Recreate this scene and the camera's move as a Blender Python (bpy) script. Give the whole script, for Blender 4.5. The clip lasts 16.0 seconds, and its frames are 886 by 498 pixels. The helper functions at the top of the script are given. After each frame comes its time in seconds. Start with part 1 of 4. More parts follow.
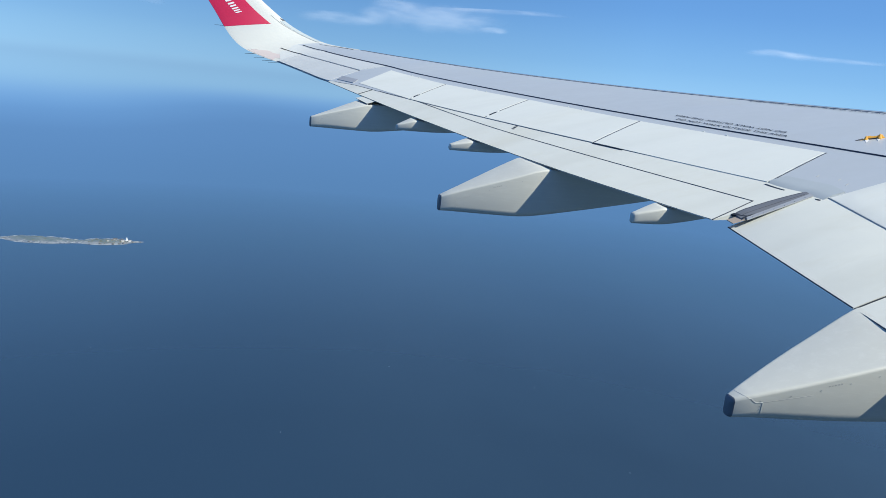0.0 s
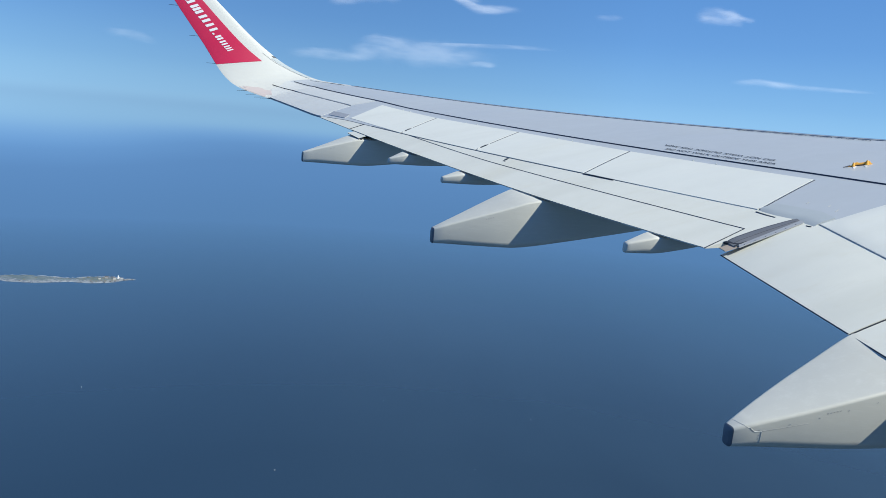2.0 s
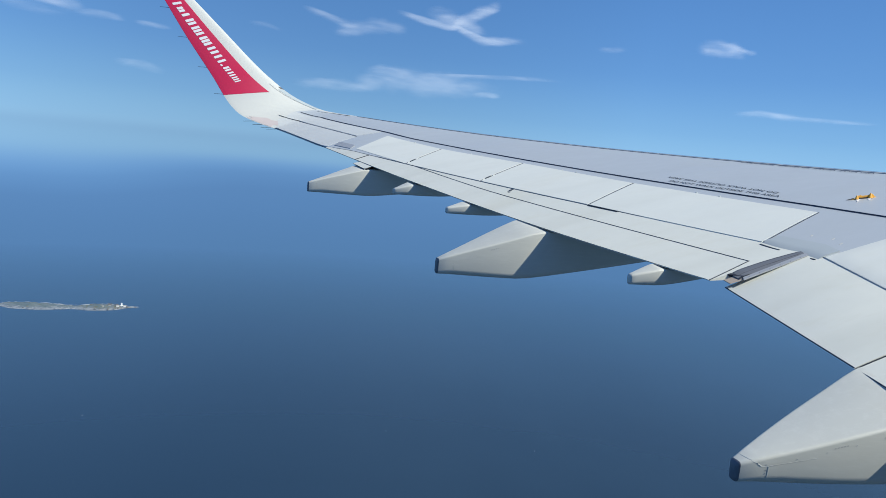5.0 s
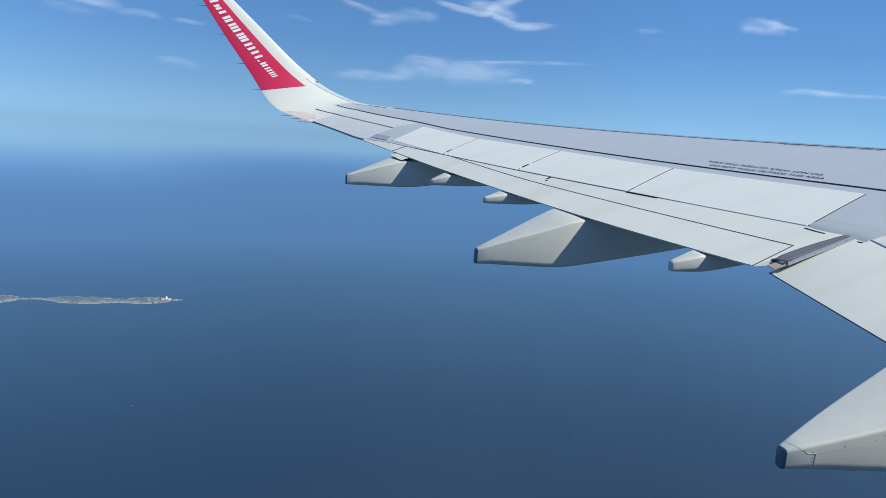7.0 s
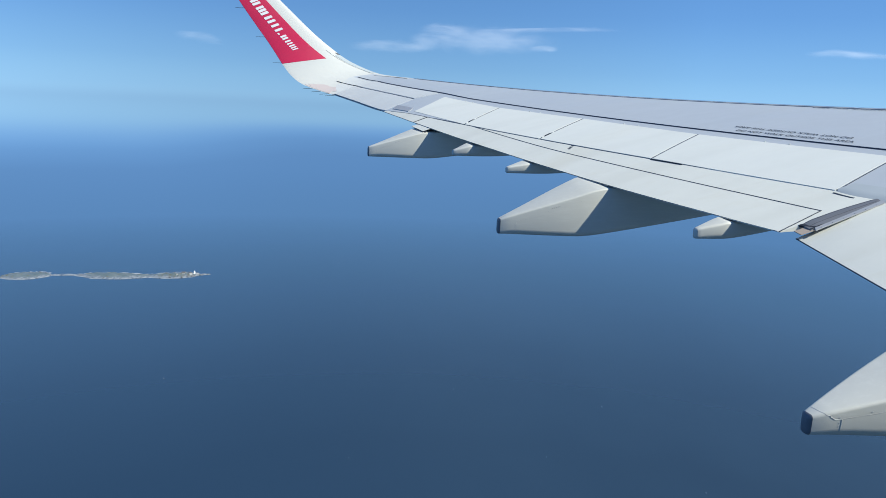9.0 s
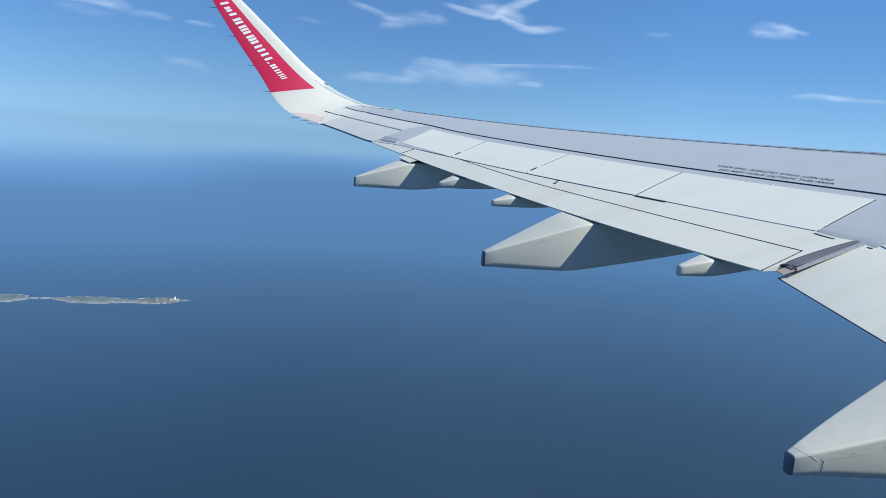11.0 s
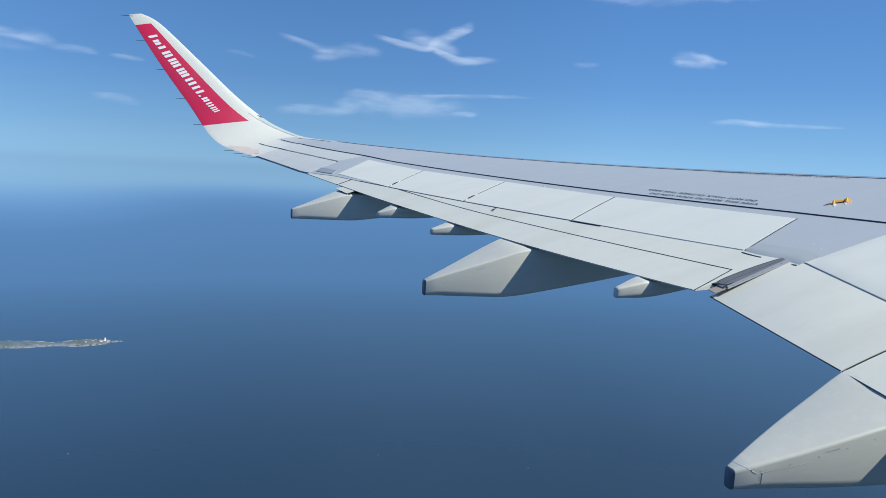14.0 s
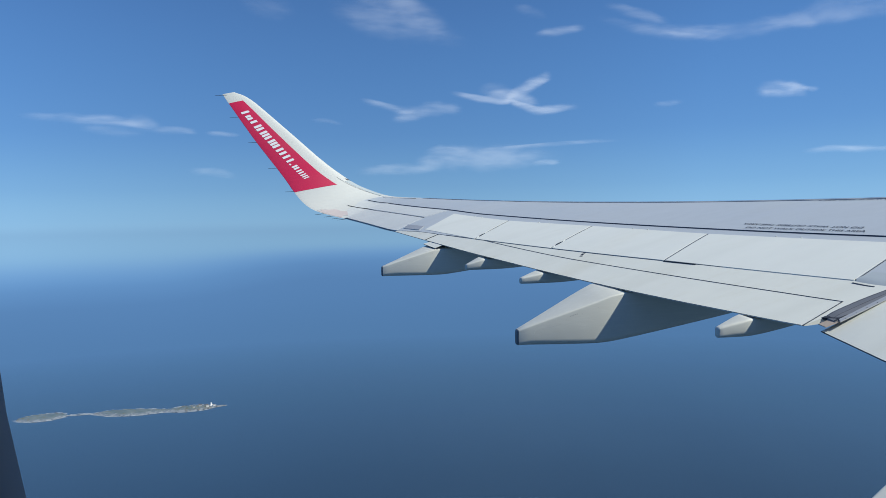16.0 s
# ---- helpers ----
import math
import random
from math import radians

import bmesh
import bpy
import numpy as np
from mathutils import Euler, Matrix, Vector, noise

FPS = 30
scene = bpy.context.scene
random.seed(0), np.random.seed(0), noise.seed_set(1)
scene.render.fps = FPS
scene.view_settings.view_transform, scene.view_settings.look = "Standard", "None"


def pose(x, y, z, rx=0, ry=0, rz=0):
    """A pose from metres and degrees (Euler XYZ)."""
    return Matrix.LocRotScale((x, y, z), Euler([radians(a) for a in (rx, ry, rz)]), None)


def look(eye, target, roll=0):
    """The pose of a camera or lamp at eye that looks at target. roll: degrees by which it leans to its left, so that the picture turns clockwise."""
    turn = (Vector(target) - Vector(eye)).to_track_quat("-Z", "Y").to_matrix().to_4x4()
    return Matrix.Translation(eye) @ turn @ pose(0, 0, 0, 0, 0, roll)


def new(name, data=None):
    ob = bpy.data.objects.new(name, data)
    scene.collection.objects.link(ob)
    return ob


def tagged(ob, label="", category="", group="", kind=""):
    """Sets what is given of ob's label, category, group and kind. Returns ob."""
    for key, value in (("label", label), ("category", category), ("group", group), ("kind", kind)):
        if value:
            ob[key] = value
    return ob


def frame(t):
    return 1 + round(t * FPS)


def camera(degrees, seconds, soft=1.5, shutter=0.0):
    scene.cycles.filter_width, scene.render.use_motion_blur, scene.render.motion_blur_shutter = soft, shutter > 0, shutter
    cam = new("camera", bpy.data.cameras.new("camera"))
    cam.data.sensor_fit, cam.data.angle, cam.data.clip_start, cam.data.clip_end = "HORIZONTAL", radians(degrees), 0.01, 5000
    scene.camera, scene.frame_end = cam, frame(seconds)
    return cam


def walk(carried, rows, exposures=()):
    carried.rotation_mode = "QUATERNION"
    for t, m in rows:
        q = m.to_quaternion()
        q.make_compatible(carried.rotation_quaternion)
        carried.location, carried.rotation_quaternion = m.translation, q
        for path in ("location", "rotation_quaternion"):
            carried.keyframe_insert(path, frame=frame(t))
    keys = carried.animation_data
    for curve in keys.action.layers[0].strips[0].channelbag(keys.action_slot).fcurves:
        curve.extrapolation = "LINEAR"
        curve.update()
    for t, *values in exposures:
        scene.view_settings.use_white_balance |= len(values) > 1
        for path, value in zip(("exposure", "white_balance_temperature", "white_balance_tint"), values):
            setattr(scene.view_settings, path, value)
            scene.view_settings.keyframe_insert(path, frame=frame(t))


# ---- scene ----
# ---------------------------------------------------------------- camera
cam = camera(62.0, 16.0, soft=0.8)
PATH = [
    (0, (-3.6643, 1.4865, 0.1799), (-3.0298, 3.3354, -0.2431), 5.72),
    (0.5, (-3.6655, 1.4870, 0.1796), (-3.0239, 3.3404, -0.2116), 5.61),
    (1, (-3.6658, 1.4865, 0.1795), (-3.0154, 3.3437, -0.1779), 5.32),
    (1.5, (-3.6681, 1.4927, 0.1811), (-3.0159, 3.3522, -0.1608), 5.22),
    (2, (-3.6675, 1.4929, 0.1813), (-3.0172, 3.3542, -0.1544), 4.82),
    (2.5, (-3.6667, 1.4908, 0.1813), (-3.0233, 3.3579, -0.1348), 4.42),
    (3, (-3.6655, 1.4878, 0.1811), (-3.0198, 3.3563, -0.1220), 4.51),
    (3.5, (-3.6663, 1.4886, 0.1820), (-3.0193, 3.3590, -0.1062), 4.64),
    (4, (-3.6679, 1.4890, 0.1829), (-3.0195, 3.3606, -0.0937), 4.98),
    (6.5, (-3.7097, 1.4539, 0.2220), (-3.1147, 3.3471, -0.0267), 4.36),
    (7, (-3.7096, 1.4499, 0.2226), (-3.1670, 3.3517, -0.0749), 3.50),
    (7.5, (-3.7072, 1.4439, 0.2225), (-3.2059, 3.3465, -0.1364), 2.88),
    (8, (-3.7037, 1.4373, 0.2213), (-3.2251, 3.3377, -0.1781), 2.39),
    (8.5, (-3.7053, 1.4390, 0.2211), (-3.2286, 3.3391, -0.1818), 2.34),
    (9, (-3.7028, 1.4351, 0.2193), (-3.2224, 3.3395, -0.1580), 2.40),
    (11.5, (-3.7123, 1.4471, 0.2239), (-3.1770, 3.3527, -0.0627), 4.25),
    (12, (-3.7128, 1.4494, 0.2233), (-3.1552, 3.3464, -0.0780), 4.53),
    (12.5, (-3.7147, 1.4534, 0.2224), (-3.1258, 3.3436, -0.0609), 4.75),
    (13, (-3.7156, 1.4553, 0.2214), (-3.0921, 3.3388, -0.0306), 4.60),
    (13.5, (-3.7143, 1.4541, 0.2198), (-3.0521, 3.3268, -0.0139), 3.90),
    (14, (-3.7145, 1.4548, 0.2180), (-3.0368, 3.3255, 0.0146), 2.67),
    (14.5, (-3.7178, 1.4582, 0.2171), (-3.0642, 3.3415, 0.0564), 1.30),
    (15, (-3.7161, 1.4479, 0.2136), (-3.1217, 3.3540, 0.0981), 0.02),
    (15.5, (-3.7172, 1.4439, 0.2115), (-3.1999, 3.3744, 0.1375), -0.96),
    (16, (-3.7182, 1.4423, 0.2103), (-3.2699, 3.3903, 0.1439), -1.27),
]
walk(cam, [(t, look(eye, target, roll)) for t, eye, target, roll in PATH], exposures=((0.0, 0.15), (1.0, 0.11), (3.0, 0.07), (4.0, 0.04), (6.5, -0.03), (8.0, 0.13), (9.0, 0.13), (12.0, 0.04), (14.0, 0.0), (16.0, -0.11)))

# ---------------------------------------------------------------- light
SUN_TO = Vector((1.1, -0.80, 1.34)).normalized()
sun_data = bpy.data.lights.new("sun", "SUN")
sun_data.energy, sun_data.angle, sun_data.color = 5.4, radians(0.53), (0.97, 0.975, 0.865)
sun = new("sun", sun_data)
sun.rotation_euler = SUN_TO.to_track_quat("Z", "Y").to_euler()

world = bpy.data.worlds.new("sky")
scene.world = world
world.use_nodes = True
wn, wl = world.node_tree.nodes, world.node_tree.links
wn.clear()
SKY_GAIN = 0.07
sky = wn.new("ShaderNodeTexSky")
sky.sky_type, sky.sun_disc = "NISHITA", False
sky.sun_elevation, sky.sun_rotation = math.asin(SUN_TO.z), math.atan2(SUN_TO.x, SUN_TO.y)
sky.altitude, sky.air_density, sky.dust_density, sky.ozone_density = 800, 1.0, 0.0, 5.0
coords = wn.new("ShaderNodeTexCoord")
split = wn.new("ShaderNodeSeparateXYZ")
wl.new(coords.outputs["Generated"], split.inputs[0])
# haze put into the world colour: the low sky pales towards the horizon, and the sea beyond the sheet sinks into it
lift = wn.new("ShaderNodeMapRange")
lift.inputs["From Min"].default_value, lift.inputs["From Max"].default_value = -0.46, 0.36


def sum_of(op, *vals):
    node = wn.new("ShaderNodeMath")
    node.operation = op
    for k, v in enumerate(vals):
        if hasattr(v, "node"):
            wl.new(v, node.inputs[k])
        else:
            node.inputs[k].default_value = v
    return node.outputs[0]


def eased(v, low, high):
    node = wn.new("ShaderNodeMapRange")
    node.interpolation_type = "SMOOTHSTEP"
    node.inputs["From Min"].default_value, node.inputs["From Max"].default_value = low, high
    wl.new(v, node.inputs["Value"])
    return node.outputs[0]


# the painted haze band over the water narrows off the wing tip, wider aft
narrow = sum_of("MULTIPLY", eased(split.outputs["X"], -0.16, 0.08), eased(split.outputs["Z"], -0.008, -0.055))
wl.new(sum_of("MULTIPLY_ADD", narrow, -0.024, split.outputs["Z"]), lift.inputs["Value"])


def ramp_of(stops):
    node = wn.new("ShaderNodeValToRGB")
    node.color_ramp.interpolation = "B_SPLINE"
    els = node.color_ramp.elements
    for k, (z, v) in enumerate(stops):
        e = els[k] if k < 2 else els.new(1.0)
        e.position, e.color = (z + 0.46) / 0.82, (*v, 1) if len(v) == 3 else (v[0], v[0], v[0], 1)
    wl.new(lift.outputs[0], node.inputs[0])
    return node


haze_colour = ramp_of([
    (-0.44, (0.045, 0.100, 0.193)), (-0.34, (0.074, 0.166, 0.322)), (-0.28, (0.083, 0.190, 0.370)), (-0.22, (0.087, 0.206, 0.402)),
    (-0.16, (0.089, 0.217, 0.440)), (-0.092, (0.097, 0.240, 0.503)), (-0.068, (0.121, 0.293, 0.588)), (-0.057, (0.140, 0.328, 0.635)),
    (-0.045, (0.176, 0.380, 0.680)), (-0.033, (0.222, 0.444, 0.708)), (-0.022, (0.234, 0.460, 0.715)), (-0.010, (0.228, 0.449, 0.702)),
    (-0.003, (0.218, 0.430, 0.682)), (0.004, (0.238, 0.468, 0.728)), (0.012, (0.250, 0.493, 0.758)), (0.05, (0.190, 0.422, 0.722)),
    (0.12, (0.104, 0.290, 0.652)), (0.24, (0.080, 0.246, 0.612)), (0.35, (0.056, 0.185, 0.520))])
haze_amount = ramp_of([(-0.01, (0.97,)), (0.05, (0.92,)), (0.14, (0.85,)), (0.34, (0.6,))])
scaled = wn.new("ShaderNodeVectorMath")
scaled.operation = "SCALE"
scaled.inputs["Scale"].default_value = SKY_GAIN
wl.new(sky.outputs[0], scaled.inputs[0])
blend = wn.new("ShaderNodeMix")
blend.data_type = "RGBA"
wl.new(haze_amount.outputs[0], blend.inputs["Factor"])
wl.new(scaled.outputs[0], blend.inputs["A"])
# painted haze brightness by direction: lowest off the wing tip, higher to both sides; over the water higher aft
off = sum_of("SUBTRACT", split.outputs["X"], 0.12)
above = sum_of("MINIMUM", sum_of("MULTIPLY_ADD", sum_of("MULTIPLY", off, off), 1.1, 0.95), 1.14)
below = sum_of("MULTIPLY_ADD", split.outputs["X"], -0.05, 1.02)
over = eased(split.outputs["Z"], -0.10, -0.02)
haze_gain = sum_of("ADD", sum_of("MULTIPLY", above, over), sum_of("MULTIPLY", below, sum_of("SUBTRACT", 1.0, over)))
sided = wn.new("ShaderNodeVectorMath")
sided.operation = "SCALE"
wl.new(haze_colour.outputs[0], sided.inputs[0])
wl.new(haze_gain, sided.inputs["Scale"])
wl.new(sided.outputs[0], blend.inputs["B"])
back = wn.new("ShaderNodeBackground")
back.inputs["Strength"].default_value = 1.0
wl.new(blend.outputs["Result"], back.inputs["Color"])
wout = wn.new("ShaderNodeOutputWorld")
wl.new(back.outputs[0], wout.inputs[0])


# ---------------------------------------------------------------- materials
def socket_mix(nt, factor, a, b):
    m = nt.nodes.new("ShaderNodeMix")
    m.data_type = "RGBA"
    for key, v in (("Factor", factor), ("A", a), ("B", b)):
        if hasattr(v, "node"):
            nt.links.new(v, m.inputs[key])
        else:
            m.inputs[key].default_value = v
    return m.outputs["Result"]


def noise_of(nt, scale, detail=4.0, rough=0.6, stretch=(1, 1, 1), low=0.35, high=0.65):
    tc = nt.nodes.new("ShaderNodeTexCoord")
    mp = nt.nodes.new("ShaderNodeMapping")
    mp.inputs["Scale"].default_value = stretch
    n = nt.nodes.new("ShaderNodeTexNoise")
    n.inputs["Scale"].default_value, n.inputs["Detail"].default_value, n.inputs["Roughness"].default_value = scale, detail, rough
    nt.links.new(tc.outputs["Object"], mp.inputs[0])
    nt.links.new(mp.outputs[0], n.inputs["Vector"])
    r = nt.nodes.new("ShaderNodeMapRange")
    r.inputs["From Min"].default_value, r.inputs["From Max"].default_value = low, high
    nt.links.new(n.outputs[0], r.inputs["Value"])
    return r.outputs[0]


def paint(name, rgb, rough=0.35, dirt=0.10, tone=(0.55, 0.5, 0.42), metallic=0.0, bump=0.02, smear=0.0, scuffs=0.0):
    """Aircraft paint: slight tone shifts, streaks of grime along the air stream, fine grain."""
    m = bpy.data.materials.new(name)
    m.use_nodes = True
    nt = m.node_tree
    b = nt.nodes["Principled BSDF"]
    base = (*rgb, 1)
    dark = (rgb[0] * tone[0] / 0.62, rgb[1] * tone[1] / 0.58, rgb[2] * tone[2] / 0.52, 1)
    soft = (rgb[0] * 0.93, rgb[1] * 0.94, rgb[2] * 0.96, 1)
    cloudy = noise_of(nt, 1.3, 5, 0.6, (0.6, 1.2, 1.0))
    c = socket_mix(nt, cloudy, base, soft)
    streak = noise_of(nt, 5.0, 5, 0.65, (0.18, 1.6, 1.6), 0.52, 0.78)
    lower = nt.nodes.new("ShaderNodeMath")
    lower.operation = "MULTIPLY"
    nt.links.new(streak, lower.inputs[0])
    lower.inputs[1].default_value = dirt * 2.2
    c = socket_mix(nt, lower.outputs[0], c, dark)
    # soot drawn out by the air stream
    trail = noise_of(nt, 1.0, 2, 0.5, (0.10, 1.9, 0.02), 0.50, 0.74)
    faint = nt.nodes.new("ShaderNodeMath")
    faint.operation = "MULTIPLY"
    nt.links.new(trail, faint.inputs[0])
    faint.inputs[1].default_value = min(0.5, dirt * 2.4)
    c = socket_mix(nt, faint.outputs[0], c, (rgb[0] * 0.80, rgb[1] * 0.80, rgb[2] * 0.79, 1))
    if smear:
        # one broad smear that runs with the air stream across the spoiler and the flap
        place = nt.nodes.new("ShaderNodeTexCoord")
        run = nt.nodes.new("ShaderNodeVectorMath")
        run.operation = "DOT_PRODUCT"
        run.inputs[1].default_value = (-0.42, 1.0, 0.0)
        nt.links.new(place.outputs["Object"], run.inputs[0])
        away = nt.nodes.new("ShaderNodeMath")
        away.operation = "SUBTRACT"
        nt.links.new(run.outputs["Value"], away.inputs[0])
        away.inputs[1].default_value = 9.42
        wide = nt.nodes.new("ShaderNodeMath")
        wide.operation = "ABSOLUTE"
        nt.links.new(away.outputs[0], wide.inputs[0])
        band = nt.nodes.new("ShaderNodeMapRange")
        band.interpolation_type = "SMOOTHSTEP"
        band.inputs["From Min"].default_value, band.inputs["From Max"].default_value = 0.30, 0.02
        nt.links.new(wide.outputs[0], band.inputs["Value"])
        worn = nt.nodes.new("ShaderNodeMath")
        worn.operation = "MULTIPLY"
        nt.links.new(band.outputs[0], worn.inputs[0])
        nt.links.new(noise_of(nt, 3.0, 4, 0.6, (0.3, 1.2, 1.0), 0.25, 0.75), worn.inputs[1])
        part_of = nt.nodes.new("ShaderNodeMath")
        part_of.operation = "MULTIPLY"
        nt.links.new(worn.outputs[0], part_of.inputs[0])
        part_of.inputs[1].default_value = smear
        c = socket_mix(nt, part_of.outputs[0], c, dark)
    if scuffs:
        # chalky scuffs drawn out along the air stream
        chalk = nt.nodes.new("ShaderNodeMath")
        chalk.operation = "MULTIPLY"
        nt.links.new(noise_of(nt, 16.0, 6, 0.75, (0.25, 1.0, 2.6), 0.50, 0.75), chalk.inputs[0])
        chalk.inputs[1].default_value = scuffs
        c = socket_mix(nt, chalk.outputs[0], c, (min(0.8, rgb[0] * 1.35), min(0.8, rgb[1] * 1.36), min(0.8, rgb[2] * 1.40), 1))
    nt.links.new(c, b.inputs["Base Color"])
    gl = nt.nodes.new("ShaderNodeMapRange")
    gl.inputs["To Min"].default_value, gl.inputs["To Max"].default_value = rough - 0.05, rough + 0.12
    nt.links.new(cloudy, gl.inputs["Value"])
    nt.links.new(gl.outputs[0], b.inputs["Roughness"])
    b.inputs["Metallic"].default_value = metallic
    if bump:
        bp = nt.nodes.new("ShaderNodeBump")
        bp.inputs["Strength"].default_value, bp.inputs["Distance"].default_value = bump, 0.05
        nt.links.new(noise_of(nt, 2.2, 2, 0.5), bp.inputs["Height"])
        nt.links.new(bp.outputs[0], b.inputs["Normal"])
    return m


SKIN = paint("wing_grey_paint", (0.428, 0.455, 0.483), 0.40, 0.06)
TIP_PAINT = paint("tip_grey_paint", (0.555, 0.566, 0.558), 0.5, 0.16)
APRON = paint("worn_grey_paint", (0.405, 0.436, 0.447), 0.36, 0.10)
PANEL = paint("light_grey_paint", (0.658, 0.662, 0.616), 0.50, 0.13, smear=0.35)
FLAP = paint("flap_grey_paint", (0.641, 0.639, 0.582), 0.54, 0.22, smear=0.75)
LENS = paint("clear_lens_cover", (0.46, 0.50, 0.50), 0.12, 0.05, bump=0.0)
FAIRING = paint("fairing_grey_paint", (0.588, 0.578, 0.520), 0.50, 0.15, scuffs=0.22)
WHITE = paint("white_paint", (0.57, 0.567, 0.53), 0.42, 0.05)
RED = paint("crimson_paint", (0.53, 0.016, 0.068), 0.35, 0.05, bump=0.0)
PALE = paint("root_pale_paint", (0.545, 0.556, 0.548), 0.46, 0.08)
PINK = paint("scuffed_pink_paint", (0.55, 0.475, 0.455), 0.42, 0.10)
MARK = paint("white_marking", (0.74, 0.74, 0.74), 0.4, 0.03, bump=0.0)
SEAL = paint("black_sealant", (0.018, 0.022, 0.032), 0.6, 0.2)
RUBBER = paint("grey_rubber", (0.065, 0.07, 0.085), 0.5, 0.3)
PLATE = paint("mid_grey_metal", (0.37, 0.38, 0.40), 0.4, 0.2, metallic=0.2)
# shade on the fairings' blunt tails put into a darker paint
TAIL_SHADE = paint("dark_end_cap", (0.13, 0.145, 0.17), 0.45, 0.2)
BROWN = paint("stained_bare_metal", (0.37, 0.30, 0.245), 0.55, 0.4)
NAVY = paint("navy_line_paint", (0.011, 0.022, 0.052), 0.5, 0.2, bump=0.0)
STENCIL = paint("black_stencil_ink", (0.022, 0.030, 0.048), 0.6, 0.2, bump=0.0)
ORANGE = paint("orange_paint", (0.88, 0.43, 0.055), 0.45, 0.15)
SEAL_GREY = paint("worn_grey_rubber", (0.15, 0.155, 0.172), 0.5, 0.35)
GAP_BLUE = paint("blue_grey_sealant", (0.18, 0.215, 0.27), 0.5, 0.15, bump=0.0)
FADED = paint("faded_grey_ink", (0.45, 0.44, 0.42), 0.55, 0.2, bump=0.0)
SLAT = paint("slat_metal", (0.55, 0.58, 0.62), 0.3, 0.05, metallic=0.4)
TRIM = paint("cabin_plastic", (0.20, 0.215, 0.235), 0.6, 0.1)


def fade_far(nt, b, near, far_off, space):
    """Haze imitated by alpha: surfaces turn transparent with distance, showing the world's haze colour."""
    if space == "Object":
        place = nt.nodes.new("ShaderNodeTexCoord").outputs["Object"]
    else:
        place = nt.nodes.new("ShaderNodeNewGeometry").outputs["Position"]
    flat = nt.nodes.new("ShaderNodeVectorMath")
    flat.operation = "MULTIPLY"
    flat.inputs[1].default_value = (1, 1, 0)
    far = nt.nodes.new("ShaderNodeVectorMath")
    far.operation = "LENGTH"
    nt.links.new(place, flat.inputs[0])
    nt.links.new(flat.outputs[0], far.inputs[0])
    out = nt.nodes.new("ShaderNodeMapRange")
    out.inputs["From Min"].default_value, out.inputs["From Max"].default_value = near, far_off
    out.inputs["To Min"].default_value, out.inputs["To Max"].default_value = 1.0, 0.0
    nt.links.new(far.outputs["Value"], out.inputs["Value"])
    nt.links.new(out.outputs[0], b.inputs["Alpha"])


def sea_material():
    m = bpy.data.materials.new("sea_water")
    m.use_nodes = True
    nt = m.node_tree
    b = nt.nodes["Principled BSDF"]
    big = noise_of(nt, 0.0016, 4, 0.55, (1, 0.45, 1))
    mid = noise_of(nt, 0.012, 4, 0.6, (1, 0.6, 1))
    c = socket_mix(nt, big, (0.0150, 0.0310, 0.0535, 1), (0.0245, 0.0480, 0.0765, 1))
    c2 = socket_mix(nt, 0.25, c, socket_mix(nt, mid, (0.0150, 0.0320, 0.0575, 1), (0.0225, 0.0460, 0.0780, 1)))
    # uneven brightness across the sea put into its base colour: darker, bluer aft
    tc = nt.nodes.new("ShaderNodeTexCoord")
    sep = nt.nodes.new("ShaderNodeSeparateXYZ")
    nt.links.new(tc.outputs["Object"], sep.inputs[0])
    aft_tone = nt.nodes.new("ShaderNodeMapRange")
    aft_tone.interpolation_type = "SMOOTHSTEP"
    aft_tone.inputs["From Min"].default_value, aft_tone.inputs["From Max"].default_value = 900, -350
    nt.links.new(sep.outputs["X"], aft_tone.inputs["Value"])
    c2 = socket_mix(nt, aft_tone.outputs[0], c2, (0.0140, 0.0345, 0.0660, 1))
    nt.links.new(c2, b.inputs["Base Color"])
    b.inputs["Roughness"].default_value, b.inputs["IOR"].default_value = 0.50, 1.36
    # blue specular tint stands in for haze over the water
    b.inputs["Specular IOR Level"].default_value, b.inputs["Specular Tint"].default_value = 0.75, (0.62, 0.88, 1.0, 1)
    # haze over the far water, done as alpha
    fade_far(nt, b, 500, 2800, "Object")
    bp = nt.nodes.new("ShaderNodeBump")
    bp.inputs["Strength"].default_value, bp.inputs["Distance"].default_value = 0.05, 1.0
    nt.links.new(noise_of(nt, 0.03, 3, 0.5, (1, 0.7, 1), 0.2, 0.8), bp.inputs["Height"])
    nt.links.new(bp.outputs[0], b.inputs["Normal"])
    return m


